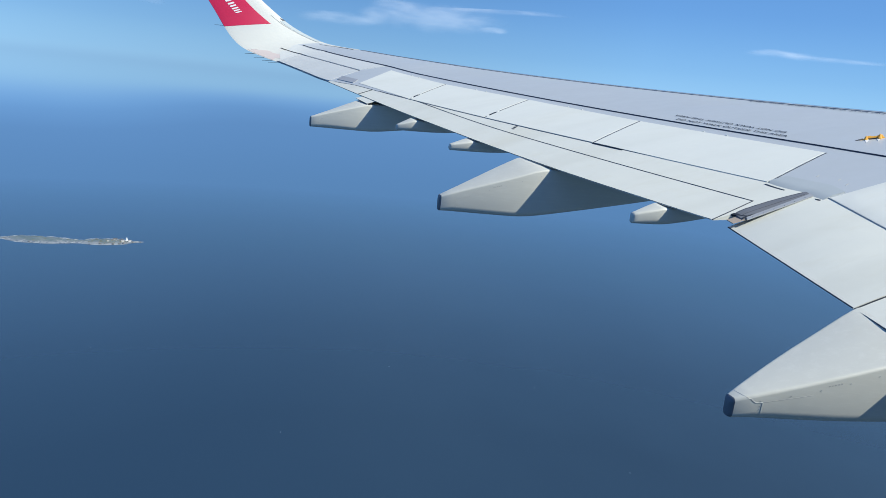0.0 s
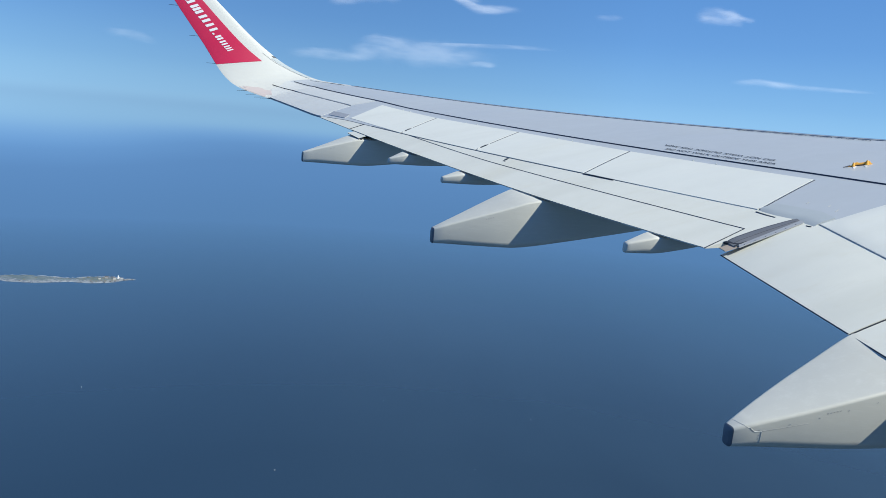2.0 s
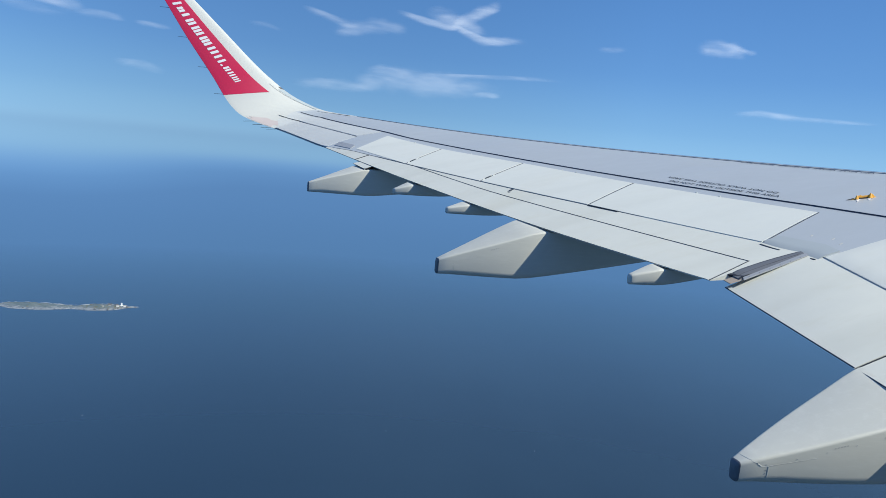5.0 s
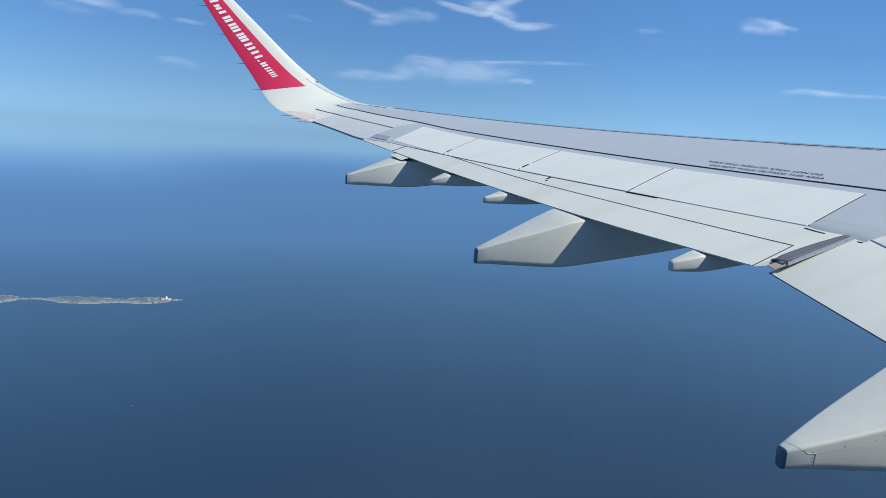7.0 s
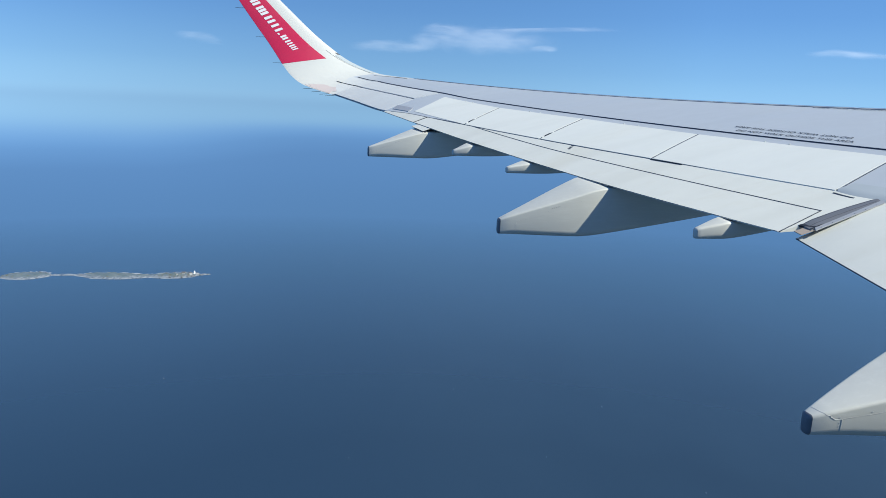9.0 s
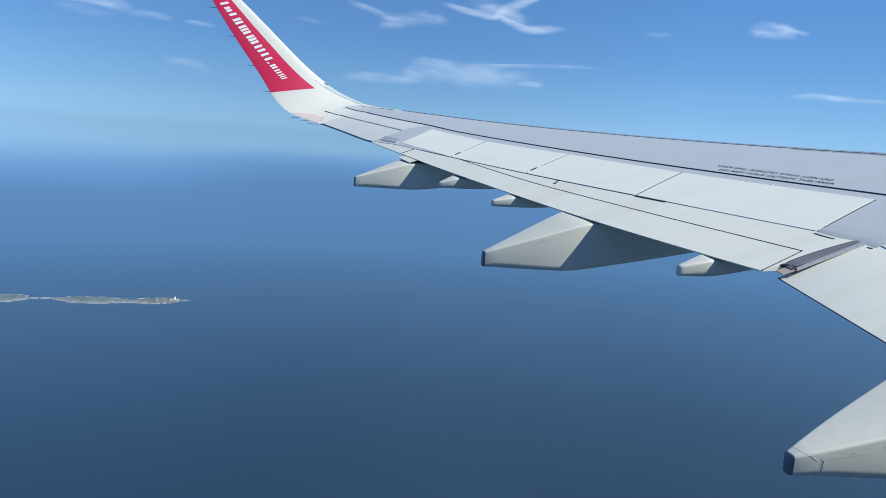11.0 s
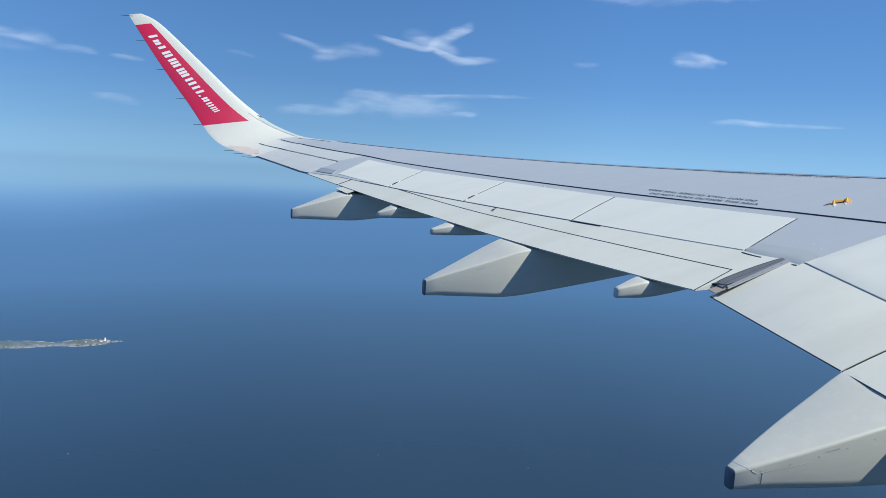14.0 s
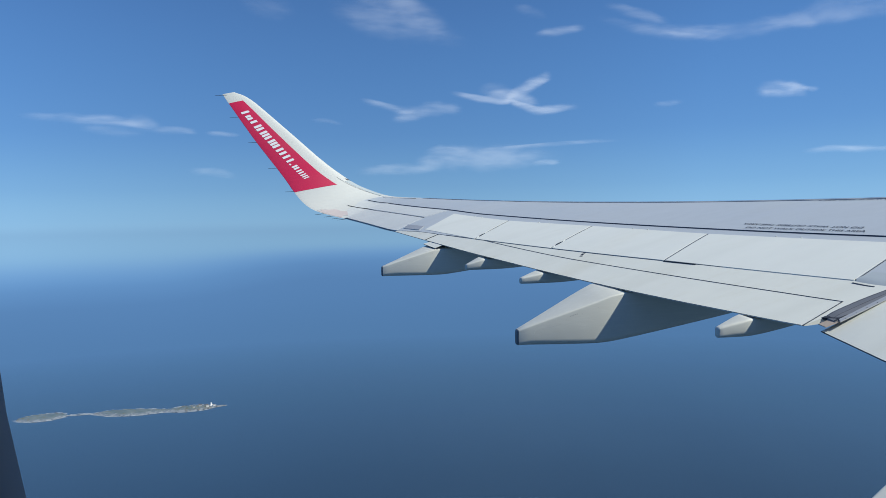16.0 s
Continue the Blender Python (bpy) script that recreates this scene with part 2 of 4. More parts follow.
def island_material():
    """Scrub on the higher ground, pale sand and rock towards the shore."""
    m = bpy.data.materials.new("island_ground")
    m.use_nodes = True
    nt = m.node_tree
    b = nt.nodes["Principled BSDF"]
    geo = nt.nodes.new("ShaderNodeTexCoord")
    sep = nt.nodes.new("ShaderNodeSeparateXYZ")
    nt.links.new(geo.outputs["Object"], sep.inputs[0])
    rough_edge = nt.nodes.new("ShaderNodeMath")
    rough_edge.operation = "MULTIPLY_ADD"
    nt.links.new(noise_of(nt, 0.09, 5, 0.65), rough_edge.inputs[0])
    rough_edge.inputs[1].default_value = 2.2
    nt.links.new(sep.outputs["Z"], rough_edge.inputs[2])
    up = nt.nodes.new("ShaderNodeMapRange")
    up.inputs["From Min"].default_value, up.inputs["From Max"].default_value = 2.3, 4.6
    nt.links.new(rough_edge.outputs[0], up.inputs["Value"])
    sand = socket_mix(nt, noise_of(nt, 0.15, 4, 0.6), (0.42, 0.42, 0.41, 1), (0.22, 0.225, 0.23, 1))
    scrub = socket_mix(nt, noise_of(nt, 0.07, 5, 0.6), (0.13, 0.16, 0.12, 1), (0.24, 0.25, 0.20, 1))
    nt.links.new(socket_mix(nt, up.outputs[0], sand, scrub), b.inputs["Base Color"])
    # the same imitated haze on the island's ground
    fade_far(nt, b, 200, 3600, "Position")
    b.inputs["Roughness"].default_value = 0.9
    return m


def plain(name, rgb, rough=0.7, hazy=False):
    m = bpy.data.materials.new(name)
    m.use_nodes = True
    nt = m.node_tree
    b = nt.nodes["Principled BSDF"]
    c = socket_mix(nt, noise_of(nt, 0.8, 4), (*rgb, 1), (rgb[0] * 0.8, rgb[1] * 0.8, rgb[2] * 0.8, 1))
    nt.links.new(c, b.inputs["Base Color"])
    b.inputs["Roughness"].default_value = rough
    if hazy:
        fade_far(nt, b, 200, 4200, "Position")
    return m


def cloud_material():
    """Thin ice cloud: white, streaked, denser along the middle of each wisp."""
    m = bpy.data.materials.new("cirrus")
    m.use_nodes = True
    nt = m.node_tree
    nt.nodes.remove(nt.nodes["Principled BSDF"])
    uv = nt.nodes.new("ShaderNodeUVMap")
    info = nt.nodes.new("ShaderNodeObjectInfo")
    seed = nt.nodes.new("ShaderNodeMath")
    seed.operation = "MULTIPLY"
    nt.links.new(info.outputs["Random"], seed.inputs[0])
    seed.inputs[1].default_value = 40.0

    def wisps(scale, stretch, low, high, detail=5, rough=0.6, distortion=0.6):
        mp = nt.nodes.new("ShaderNodeMapping")
        mp.inputs["Scale"].default_value = stretch
        n = nt.nodes.new("ShaderNodeTexNoise")
        n.noise_dimensions = "4D"
        n.inputs["Scale"].default_value, n.inputs["Detail"].default_value = scale, detail
        n.inputs["Roughness"].default_value, n.inputs["Distortion"].default_value = rough, distortion
        nt.links.new(uv.outputs[0], mp.inputs[0])
        nt.links.new(mp.outputs[0], n.inputs["Vector"])
        nt.links.new(seed.outputs[0], n.inputs["W"])
        r = nt.nodes.new("ShaderNodeMapRange")
        r.interpolation_type = "SMOOTHSTEP"
        r.inputs["From Min"].default_value, r.inputs["From Max"].default_value = low, high
        nt.links.new(n.outputs[0], r.inputs["Value"])
        return r.outputs[0]

    def times(a, b):
        k = nt.nodes.new("ShaderNodeMath")
        k.operation = "MULTIPLY"
        for i, v in enumerate((a, b)):
            if hasattr(v, "node"):
                nt.links.new(v, k.inputs[i])
            else:
                k.inputs[i].default_value = v
        return k.outputs[0]

    edge = nt.nodes.new("ShaderNodeAttribute")
    edge.attribute_name = "wisp"
    force = nt.nodes.new("ShaderNodeAttribute")
    force.attribute_name = "strength"
    body = wisps(1.0, (0.28, 1.2, 1), 0.22, 0.78, 4, 0.5, 0.5)
    fibre = wisps(1.0, (0.7, 3.6, 1), 0.2, 0.8, 3, 0.5, 0.5)

    def blend_of(v, gain, base):
        k = nt.nodes.new("ShaderNodeMath")
        k.operation = "MULTIPLY_ADD"
        nt.links.new(v, k.inputs[0])
        k.inputs[1].default_value, k.inputs[2].default_value = gain, base
        return k.outputs[0]

    ragged = times(edge.outputs["Fac"], times(blend_of(body, 1.0, 0.48), blend_of(fibre, 0.4, 0.8)))
    fade = nt.nodes.new("ShaderNodeMapRange")
    fade.interpolation_type = "SMOOTHSTEP"
    fade.inputs["From Min"].default_value, fade.inputs["From Max"].default_value = 0.0, 1.5
    nt.links.new(ragged, fade.inputs["Value"])
    cap = nt.nodes.new("ShaderNodeMath")
    cap.operation, cap.use_clamp = "MULTIPLY", True
    nt.links.new(fade.outputs[0], cap.inputs[0])
    nt.links.new(force.outputs["Fac"], cap.inputs[1])
    clear = nt.nodes.new("ShaderNodeBsdfTransparent")
    lit = nt.nodes.new("ShaderNodeBsdfTranslucent")
    lit.inputs[0].default_value = (0.95, 0.95, 0.95, 1)
    mix = nt.nodes.new("ShaderNodeMixShader")
    nt.links.new(cap.outputs[0], mix.inputs[0])
    nt.links.new(clear.outputs[0], mix.inputs[1])
    nt.links.new(lit.outputs[0], mix.inputs[2])
    nt.links.new(mix.outputs[0], nt.nodes["Material Output"].inputs[0])
    return m


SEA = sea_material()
GROUND = island_material()
LIME = plain("whitewash", (0.85, 0.85, 0.83))
ROOF = plain("weathered_roof", (0.34, 0.32, 0.31))
FOAM = plain("sea_foam", (0.50, 0.53, 0.56), hazy=True)
ROCK = plain("shore_rock", (0.22, 0.20, 0.18), hazy=True)
CLOUD = cloud_material()


# ---------------------------------------------------------------- mesh helpers
def smooth(t):
    t = min(max(t, 0.0), 1.0)
    return t * t * (3 - 2 * t)


def mesh_part(name, verts, faces, material, parent=None, label="", soft=True, closed=True):
    me = bpy.data.meshes.new(name)
    me.from_pydata([tuple(v) for v in verts], [], faces)
    if closed:
        bm = bmesh.new()
        bm.from_mesh(me)
        bmesh.ops.remove_doubles(bm, verts=bm.verts, dist=1e-5)
        bmesh.ops.recalc_face_normals(bm, faces=bm.faces)
        bm.to_mesh(me)
        bm.free()
    me.materials.append(material)
    if soft:
        me.polygons.foreach_set("use_smooth", [True] * len(me.polygons))
        me.set_sharp_from_angle(angle=radians(35))
    ob = new(name, me)
    if parent is not None:
        ob.parent = parent
        base = parent
        while base.parent is not None:
            base = base.parent
        ob.matrix_parent_inverse = Matrix.Translation(-base.location) if parent is base else Matrix.Identity(4)
    if label:
        tagged(ob, label)
    return ob


def part_under(child_of, name, verts, faces, material, label="", soft=True, closed=True):
    """A sub-part of a part; all meshes are given in the world's metres."""
    ob = mesh_part(name, verts, faces, material, None, label, soft, closed)
    ob.parent = child_of
    ob.matrix_parent_inverse = Matrix.Identity(4)
    return ob


def sheet_slab(top, bottom, nu, nv):
    """A closed solid between two sheets given as functions of u, v in 0..1."""
    verts, faces = [], []
    for fn in (top, bottom):
        for i in range(nu + 1):
            for j in range(nv + 1):
                verts.append(fn(i / nu, j / nv))
    n = (nu + 1) * (nv + 1)
    at = lambda k, i, j: k * n + i * (nv + 1) + j  # noqa: E731
    for i in range(nu):
        for j in range(nv):
            faces.append((at(0, i, j), at(0, i + 1, j), at(0, i + 1, j + 1), at(0, i, j + 1)))
            faces.append((at(1, i, j), at(1, i, j + 1), at(1, i + 1, j + 1), at(1, i + 1, j)))
    for i in range(nu):
        for j in (0, nv):
            faces.append((at(0, i, j), at(0, i + 1, j), at(1, i + 1, j), at(1, i, j)))
    for j in range(nv):
        for i in (0, nu):
            faces.append((at(0, i, j), at(0, i, j + 1), at(1, i, j + 1), at(1, i, j)))
    return verts, faces


def rings(sections, cap=True):
    """A closed body through a row of rings of equally many points."""
    n = len(sections[0])
    verts = [p for ring in sections for p in ring]
    faces = []
    for a in range(len(sections) - 1):
        for k in range(n):
            faces.append((a * n + k, a * n + (k + 1) % n, (a + 1) * n + (k + 1) % n, (a + 1) * n + k))
    if cap:
        faces.append(tuple(range(n)))
        faces.append(tuple((len(sections) - 1) * n + k for k in range(n)))
    return verts, faces


def rod(a, b, r0, r1, sides=6):
    a, b = Vector(a), Vector(b)
    turn = (b - a).to_track_quat("Z", "Y")
    ring = lambda c, r: [c + turn @ Vector((r * math.cos(2 * math.pi * k / sides), r * math.sin(2 * math.pi * k / sides), 0)) for k in range(sides)]  # noqa: E731
    return rings([ring(a, r0), ring(b, r1)])


# ---------------------------------------------------------------- the wing's form
# x towards the nose, y outboard along the span, z up
def poly(s, *c):
    v = 0.0
    for k in c:
        v = v * s + k
    return v


def x_aft(s):
    if s <= 6.2:
        return 1.076 + 0.128 * (s - 6.2)
    w = smooth((s - 13.0) / 1.2)
    return (3.288 - 0.3567 * s) * (1 - w) + (x_trail(s) + 0.012) * w


def z_aft(s):
    if s <= 6.2:
        return poly(6.2, 0.0031, 0.0026, -0.4616) + 0.19 * (s - 6.2)
    w = smooth((s - 13.0) / 1.2)
    return poly(s, 0.0031, 0.0026, -0.4616) * (1 - w) + (z_trail(s) + 0.004) * w


def bulge(s):
    return 0.016 + 0.022 * smooth((s - 13.0) / 1.2)


def v_of(s, x):
    """The place across the upper skin that lies at x."""
    return (x - x_aft(s)) / (x_lead(s) - x_aft(s))


def x_lead(s):
    return 6.988 - 0.4774 * s


def z_lead(s):
    return poly(s, 0.0043, -0.0599, 0.6025) if s > 7 else poly(7, 0.0043, -0.0599, 0.6025) + 0.02 * (s - 7)


def x_trail(s):
    return 1.6376 - 0.2430 * s


def z_trail(s):
    return poly(s, -0.00046, 0.0184, -0.12838, -0.40788) + 0.006 * smooth((s - 6.3) / 0.7) * smooth((11.5 - s) / 1.5)


def top_skin(s, v, lift=0.0):
    """Upper surface: v 0 along the spoilers' trailing edge, 1 along the slats' gap."""
    c = x_lead(s) - x_aft(s)
    rise = z_lead(s) - z_aft(s)
    z = z_aft(s) + rise * v + bulge(s) * c * 4 * v * (1 - v)
    slope = (rise + bulge(s) * c * 4 * (1 - 2 * v)) / c
    n = Vector((-slope, -0.07, 1)).normalized()
    return Vector((x_aft(s) + c * v, s, z)) + n * lift


def flap_skin(s, u, lift=0.0, drop=0.003):
    """Upper surface of the outer flap: u 0 at the trailing edge, 1 under the spoilers."""
    x = x_trail(s) + (x_aft(s) - x_trail(s)) * u
    z = z_trail(s) + (z_aft(s) - drop - z_trail(s)) * u
    return Vector((x - 0.3 * lift, s, z + 0.95 * lift))


def inner_skin(s, u, lift=0.0):
    """Upper surface of the inner flap, meeting the inner spoiler at its front."""
    x0, z0 = 0.23 + 0.128 * (s - 6.03), -0.667 + 0.146 * (s - 6.03)
    x1, z1 = x_aft(min(s, 6.2)) + 0.005, z_aft(min(s, 6.2)) - 0.004
    s -= 0.03 * math.sin(math.pi * min(u, 1.0)) * smooth((s - 5.7) / 0.4)
    return Vector((x0 + (x1 - x0) * u - 0.28 * lift, s, z0 + (z1 - z0) * u + 0.055 * u * (1 - u) + 0.95 * lift))


wing = new("airliner_wing")
wing.location = (1.2, 2.2, -0.6)
tagged(wing, "grey airliner wing with flap fairings and a red upturned tip", "aircraft wing")


def on_wing(name, geo, material, label="", soft=True):
    return mesh_part(name, geo[0], geo[1], material, wing, label, soft)


# wing box with its rounded nose
def section(s):
    c = x_lead(s) - x_aft(s)
    upper = [top_skin(s, v / 14) for v in range(15)]
    nose = top_skin(s, 1.0)
    th = 0.055 * c + 0.05
    ring = list(upper)
    for k in range(1, 8):
        a = math.pi * k / 8
        ring.append(nose + Vector((0.06 * c * math.sin(a), 0, -th * (1 - math.cos(a)) * 1.1 - 0.01 * c * math.sin(a))))
    low = ring[-1]
    end = Vector((x_aft(s), s, z_aft(s) - 0.03 - 0.15 * smooth((12.6 - s) / 1.5)))
    for k in range(1, 9):
        t = k / 8
        ring.append(low.lerp(end, t) - Vector((0, 0, (0.05 if s < 11 else 0.012) * c * 4 * t * (1 - t))))
    return ring


spans = [1.2 + 15.0 * i / 44 for i in range(45)] + [6.19, 6.21]
on_wing("wing_skin", rings([section(s) for s in sorted(spans)]), SKIN, "blue-grey painted upper wing skin")


def slat(s0, s1):
    def top(a, b):
        s = s0 + (s1 - s0) * a
        c = x_lead(s) - x_aft(s)
        return top_skin(s, 1.0, 0.006) + Vector((0.012 + 0.15 * c ** 0.5 * b, 0, 0.004 * b - 0.16 * b * b))
    return sheet_slab(top, lambda a, b: top(a, b) - Vector((0, 0, 0.03)), 18, 8)


for s0, s1 in ((1.3, 5.6), (5.64, 8.6), (8.64, 11.4), (11.44, 14.0), (14.04, 16.1)):
    on_wing("slat", slat(s0, s1), SLAT, "bare light metal slat along the front edge")


def strip_top(line, width, n=24, lift=0.005, height=0.004):
    """A thin bead of sealant along a line of (s, v) on the upper skin."""
    def edge(t, side):
        p = line(t)
        q = top_skin(*p, lift)
        e = 0.01
        p0, p1 = line(max(t - e, 0)), line(min(t + e, 1))
        d = (top_skin(*p1) - top_skin(*p0)).normalized()
        return q + d.cross(Vector((0, 0, 1))).normalized() * side * width / 2
    return sheet_slab(lambda u, v: edge(u, 2 * v - 1), lambda u, v: edge(u, 2 * v - 1) - Vector((0, 0, height + lift)), n, 1)


def strip_on(fn, width, n=24, height=0.006):
    """The same along a line of points in space."""
    def edge(t, side):
        d = (fn(min(t + 0.01, 1)) - fn(max(t - 0.01, 0))).normalized()
        return fn(t) + d.cross(Vector((0, 0, 1))).normalized() * side * width / 2
    return sheet_slab(lambda u, v: edge(u, 2 * v - 1), lambda u, v: edge(u, 2 * v - 1) - Vector((0, 0, height)), n, 1)


# walkway line: straight in plan, bending slightly near the tip
def walk_line(t):
    s = 16.24 - 13.84 * t
    d = max(0.0, s - 13.0)
    return s, v_of(s, 1.425 - 0.3559 * (min(s, 13.0) - 8.2) - 0.40 * d + 0.016 * d * d)


def x_hinge(s):
    return -1.146 - 0.309 * (s - 13.934)


on_wing("walkway_line", strip_top(walk_line, 0.046, 60), NAVY, "black walkway line painted on the wing")
on_wing("slat_gap", strip_top(lambda t: (16.1 - 13.7 * t, 0.978), 0.026, 50), GAP_BLUE)


# spoilers: proud panels with a gap between each two
def spoiler(c00, c01, c10, c11, lift=0.004):
    """Corners as (s, v): aft outboard, front outboard, aft inboard, front inboard."""
    def at(a, b, up):
        s = (c00[0] * (1 - b) + c01[0] * b) * (1 - a) + (c10[0] * (1 - b) + c11[0] * b) * a
        v = (c00[1] * (1 - b) + c01[1] * b) * (1 - a) + (c10[1] * (1 - b) + c11[1] * b) * a
        return top_skin(s, v, up)
    return sheet_slab(lambda a, b: at(a, b, lift), lambda a, b: at(a, b, lift - 0.03), 12, 10)


G = 0.007
for aft0, fr0, aft1, fr1 in (
    ((13.16, v_of(13.16, -1.32)), (13.66, v_of(13.66, -0.70)), (11.70, 0.0), (12.18, 0.376)),
    ((11.68, 0.0), (12.16, 0.376), (10.15, 0.0), (10.56, 0.368)),
    ((10.13, 0.0), (10.54, 0.368), (8.46, 0.0), (8.81, 0.329)),
    ((8.44, 0.0), (8.79, 0.329), (6.56, -0.012), (6.83, 0.306)),
):
    on_wing("spoiler", spoiler((aft0[0] - G, aft0[1]), (fr0[0] - G, fr0[1]), (aft1[0] + G, aft1[1]), (fr1[0] + G, fr1[1])), PANEL, "pale grey spoiler panel lying flush")


def inner_panel(a, b):
    s = 6.015 - 4.4 * a ** 1.5
    v = 0.29 * b ** 1.4
    roll = min(1.0, v / 0.05) * min(1.0, (6.015 - s) / 0.12)
    return top_skin(s, v, 0.002 + 0.010 * (1 - (1 - roll) ** 2))


on_wing("spoiler", sheet_slab(inner_panel, lambda a, b: inner_panel(a, b) - Vector((0, 0, 0.03)), 40, 24), PANEL, "pale grey inner spoiler panel with rounded edges")


# the skin runs on past the inner spoiler to a straight aft edge
def apron(a, b):
    s = 6.56 - 0.53 * a
    v = 0.05 - (0.062 + 0.020 * math.sin(math.pi * min(1.0, a * 0.8 + 0.08))) * b
    return top_skin(s, v, 0.010 - 0.015 * max(0.0, (b - 0.55) / 0.45) ** 2)


on_wing("skin_apron", sheet_slab(apron, lambda a, b: apron(a, b) - Vector((0, 0, 0.012)), 16, 16), APRON)
on_wing("apron_lip", strip_on(lambda t: apron(0.04 + 0.36 * t, 1.0) + Vector((-0.022, 0.0, -0.002)), 0.028, 8, 0.012), RUBBER, "dark rubber lip under the skin edge")
on_wing("apron_edge", strip_on(lambda t: apron(t, 1.0) + Vector((0, 0, -0.005)), 0.008, 12, 0.010), SEAL)
q = apron(0.94, 1.0) + Vector((-0.015, 0, -0.014))
on_wing("drain_knob", rings([[q + Vector((0.02 * math.cos(k * math.pi / 5) * w, 0.038 * math.sin(k * math.pi / 5) * w, z)) for k in range(10)] for z, w in ((-0.03, 0.4), (-0.018, 0.9), (0.0, 1.0), (0.012, 0.7))]), RUBBER, "small dark rubber knob")
for s0, v0 in ((6.42, 0.100), (6.26, 0.104), (6.147, 0.088)):
    on_wing("worn_tick", strip_top(lambda t, s0=s0, v0=v0: (s0 - 0.006 + 0.012 * t, v0 - 0.007 + 0.014 * t), 0.003, 4, 0.003), FADED, "small worn pale tick")
for a, b in (((11.69, 0.0), (12.17, 0.376)), ((10.14, 0.0), (10.55, 0.368)), ((8.45, 0.0), (8.80, 0.329)), ((6.55, -0.012), (6.82, 0.306))):
    on_wing("panel_gap", strip_top(lambda t, a=a, b=b: (a[0] + (b[0] - a[0]) * t, a[1] + (b[1] - a[1]) * t), 0.009, 6, 0.003), RUBBER)
    if b[0] > 9:
        # short dark segments and painted pale highlights along each gap
        for t0, t1, mat, lab in ((0.13, 0.24, SEAL, "dark rubber block in the panel gap"), (0.05, 0.09, PANEL, "worn pale edge"), (0.27, 0.31, PANEL, "worn pale edge")):
            on_wing("gap_mark", strip_top(lambda t, a=a, b=b, t0=t0, t1=t1: (a[0] + (b[0] - a[0]) * (t0 + (t1 - t0) * t), a[1] + (b[1] - a[1]) * (t0 + (t1 - t0) * t)), 0.026 if mat is SEAL else 0.018, 3, 0.007), mat, lab)


# pairs of small white hinge fittings ahead of the spoilers
for (s0, v0), (s1, v1) in (((13.66, v_of(13.66, -0.70)), (12.18, 0.376)), ((12.16, 0.376), (10.56, 0.368)), ((10.54, 0.368), (8.81, 0.329)), ((8.79, 0.329), (6.83, 0.306))):
    for f in (0.38, 0.51):
        q = top_skin(s0 + (s1 - s0) * f, v0 + (v1 - v0) * f + 0.006, 0.0)
        on_wing("hinge_fitting", rings([[q + Vector((0.011 * math.cos(k * math.pi / 4) * w, 0.015 * math.sin(k * math.pi / 4) * w, z)) for k in range(8)] for z, w in ((-0.004, 1.0), (0.004, 1.0), (0.010, 0.5))]), PANEL, "small pale hinge fitting")


# outer flap: a wedge with a blunt trailing edge
def wedge(fn, s0, s1, u0=0.0, u1=1.0, lift=0.0, nose=0.15, n=24, edge=0.005):
    def top(a, b):
        return fn(s0 + (s1 - s0) * a, u0 + (u1 - u0) * b, lift)
    def low(a, b):
        return top(a, b) - Vector((0, 0, edge + nose * b ** 0.8))
    return sheet_slab(top, low, n, 8)


flap = on_wing("outer_flap", wedge(flap_skin, 6.20, 12.60, 0.0, 1.04), FLAP, "pale grey outer flap")
seam_u = lambda s: 0.516 + 0.0375 * (s - 6.315) + 0.06 * max(0.0, s - 9.3) ** 2  # noqa: E731
part_under(flap, "flap_seam", *strip_on(lambda t: flap_skin(6.315 + 6.1 * t, min(seam_u(6.315 + 6.1 * t), 1.03), 0.004), 0.0075, 40), RUBBER)
part_under(flap, "flap_seam", *strip_on(lambda t: flap_skin(6.315 - 0.115 * t, 0.517 * (1 - t), 0.004), 0.0085, 6), RUBBER)
part_under(flap, "flap_edge", *strip_on(lambda t: flap_skin(6.22 + 6.3 * t, 0.004, 0.001), 0.006, 40, 0.004), NAVY, "dark trailing edge strip")
on_wing("step_gap", strip_on(lambda t: top_skin(8.44 - 0.38 * t, -0.005, 0.004), 0.018, 6, 0.01), SEAL)
# thin strip drawn dark for the shadow gap behind the spoilers
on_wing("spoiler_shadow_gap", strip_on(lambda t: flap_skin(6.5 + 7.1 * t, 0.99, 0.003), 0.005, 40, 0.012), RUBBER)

# overhanging end of the flap above its fairing
tab = on_wing("flap_end_plate", wedge(lambda s, u, lift: flap_skin(s - 0.22 * u * (s - 12.0), u, lift - 0.004), 12.05, 12.44, -0.40, 0.12, 0.0, 0.002, 4, 0.004), FLAP, "short overhanging end of the flap")
part_under(tab, "flap_edge", *strip_on(lambda t: flap_skin(12.44 - 0.42 * t, -0.40, -0.004), 0.010, 6, 0.006), SEAL)
part_under(tab, "bracket", *wedge(lambda s, u, lift: flap_skin(s, u, lift - 0.014), 12.02, 12.05, -0.36, -0.24, 0.0, 0.006, 3, 0.008), SEAL, "dark hinge bracket")
on_wing("panel_gap", strip_on(lambda t: flap_skin(12.62, 0.98 * t, 0.002), 0.03, 6, 0.01), SEAL)

# flap end and fixed panel between flap and aileron
on_wing("fixed_trailing_panel", wedge(flap_skin, 12.64, 13.75, 0.0, 1.02, 0.0, 0.02, 8), FLAP)


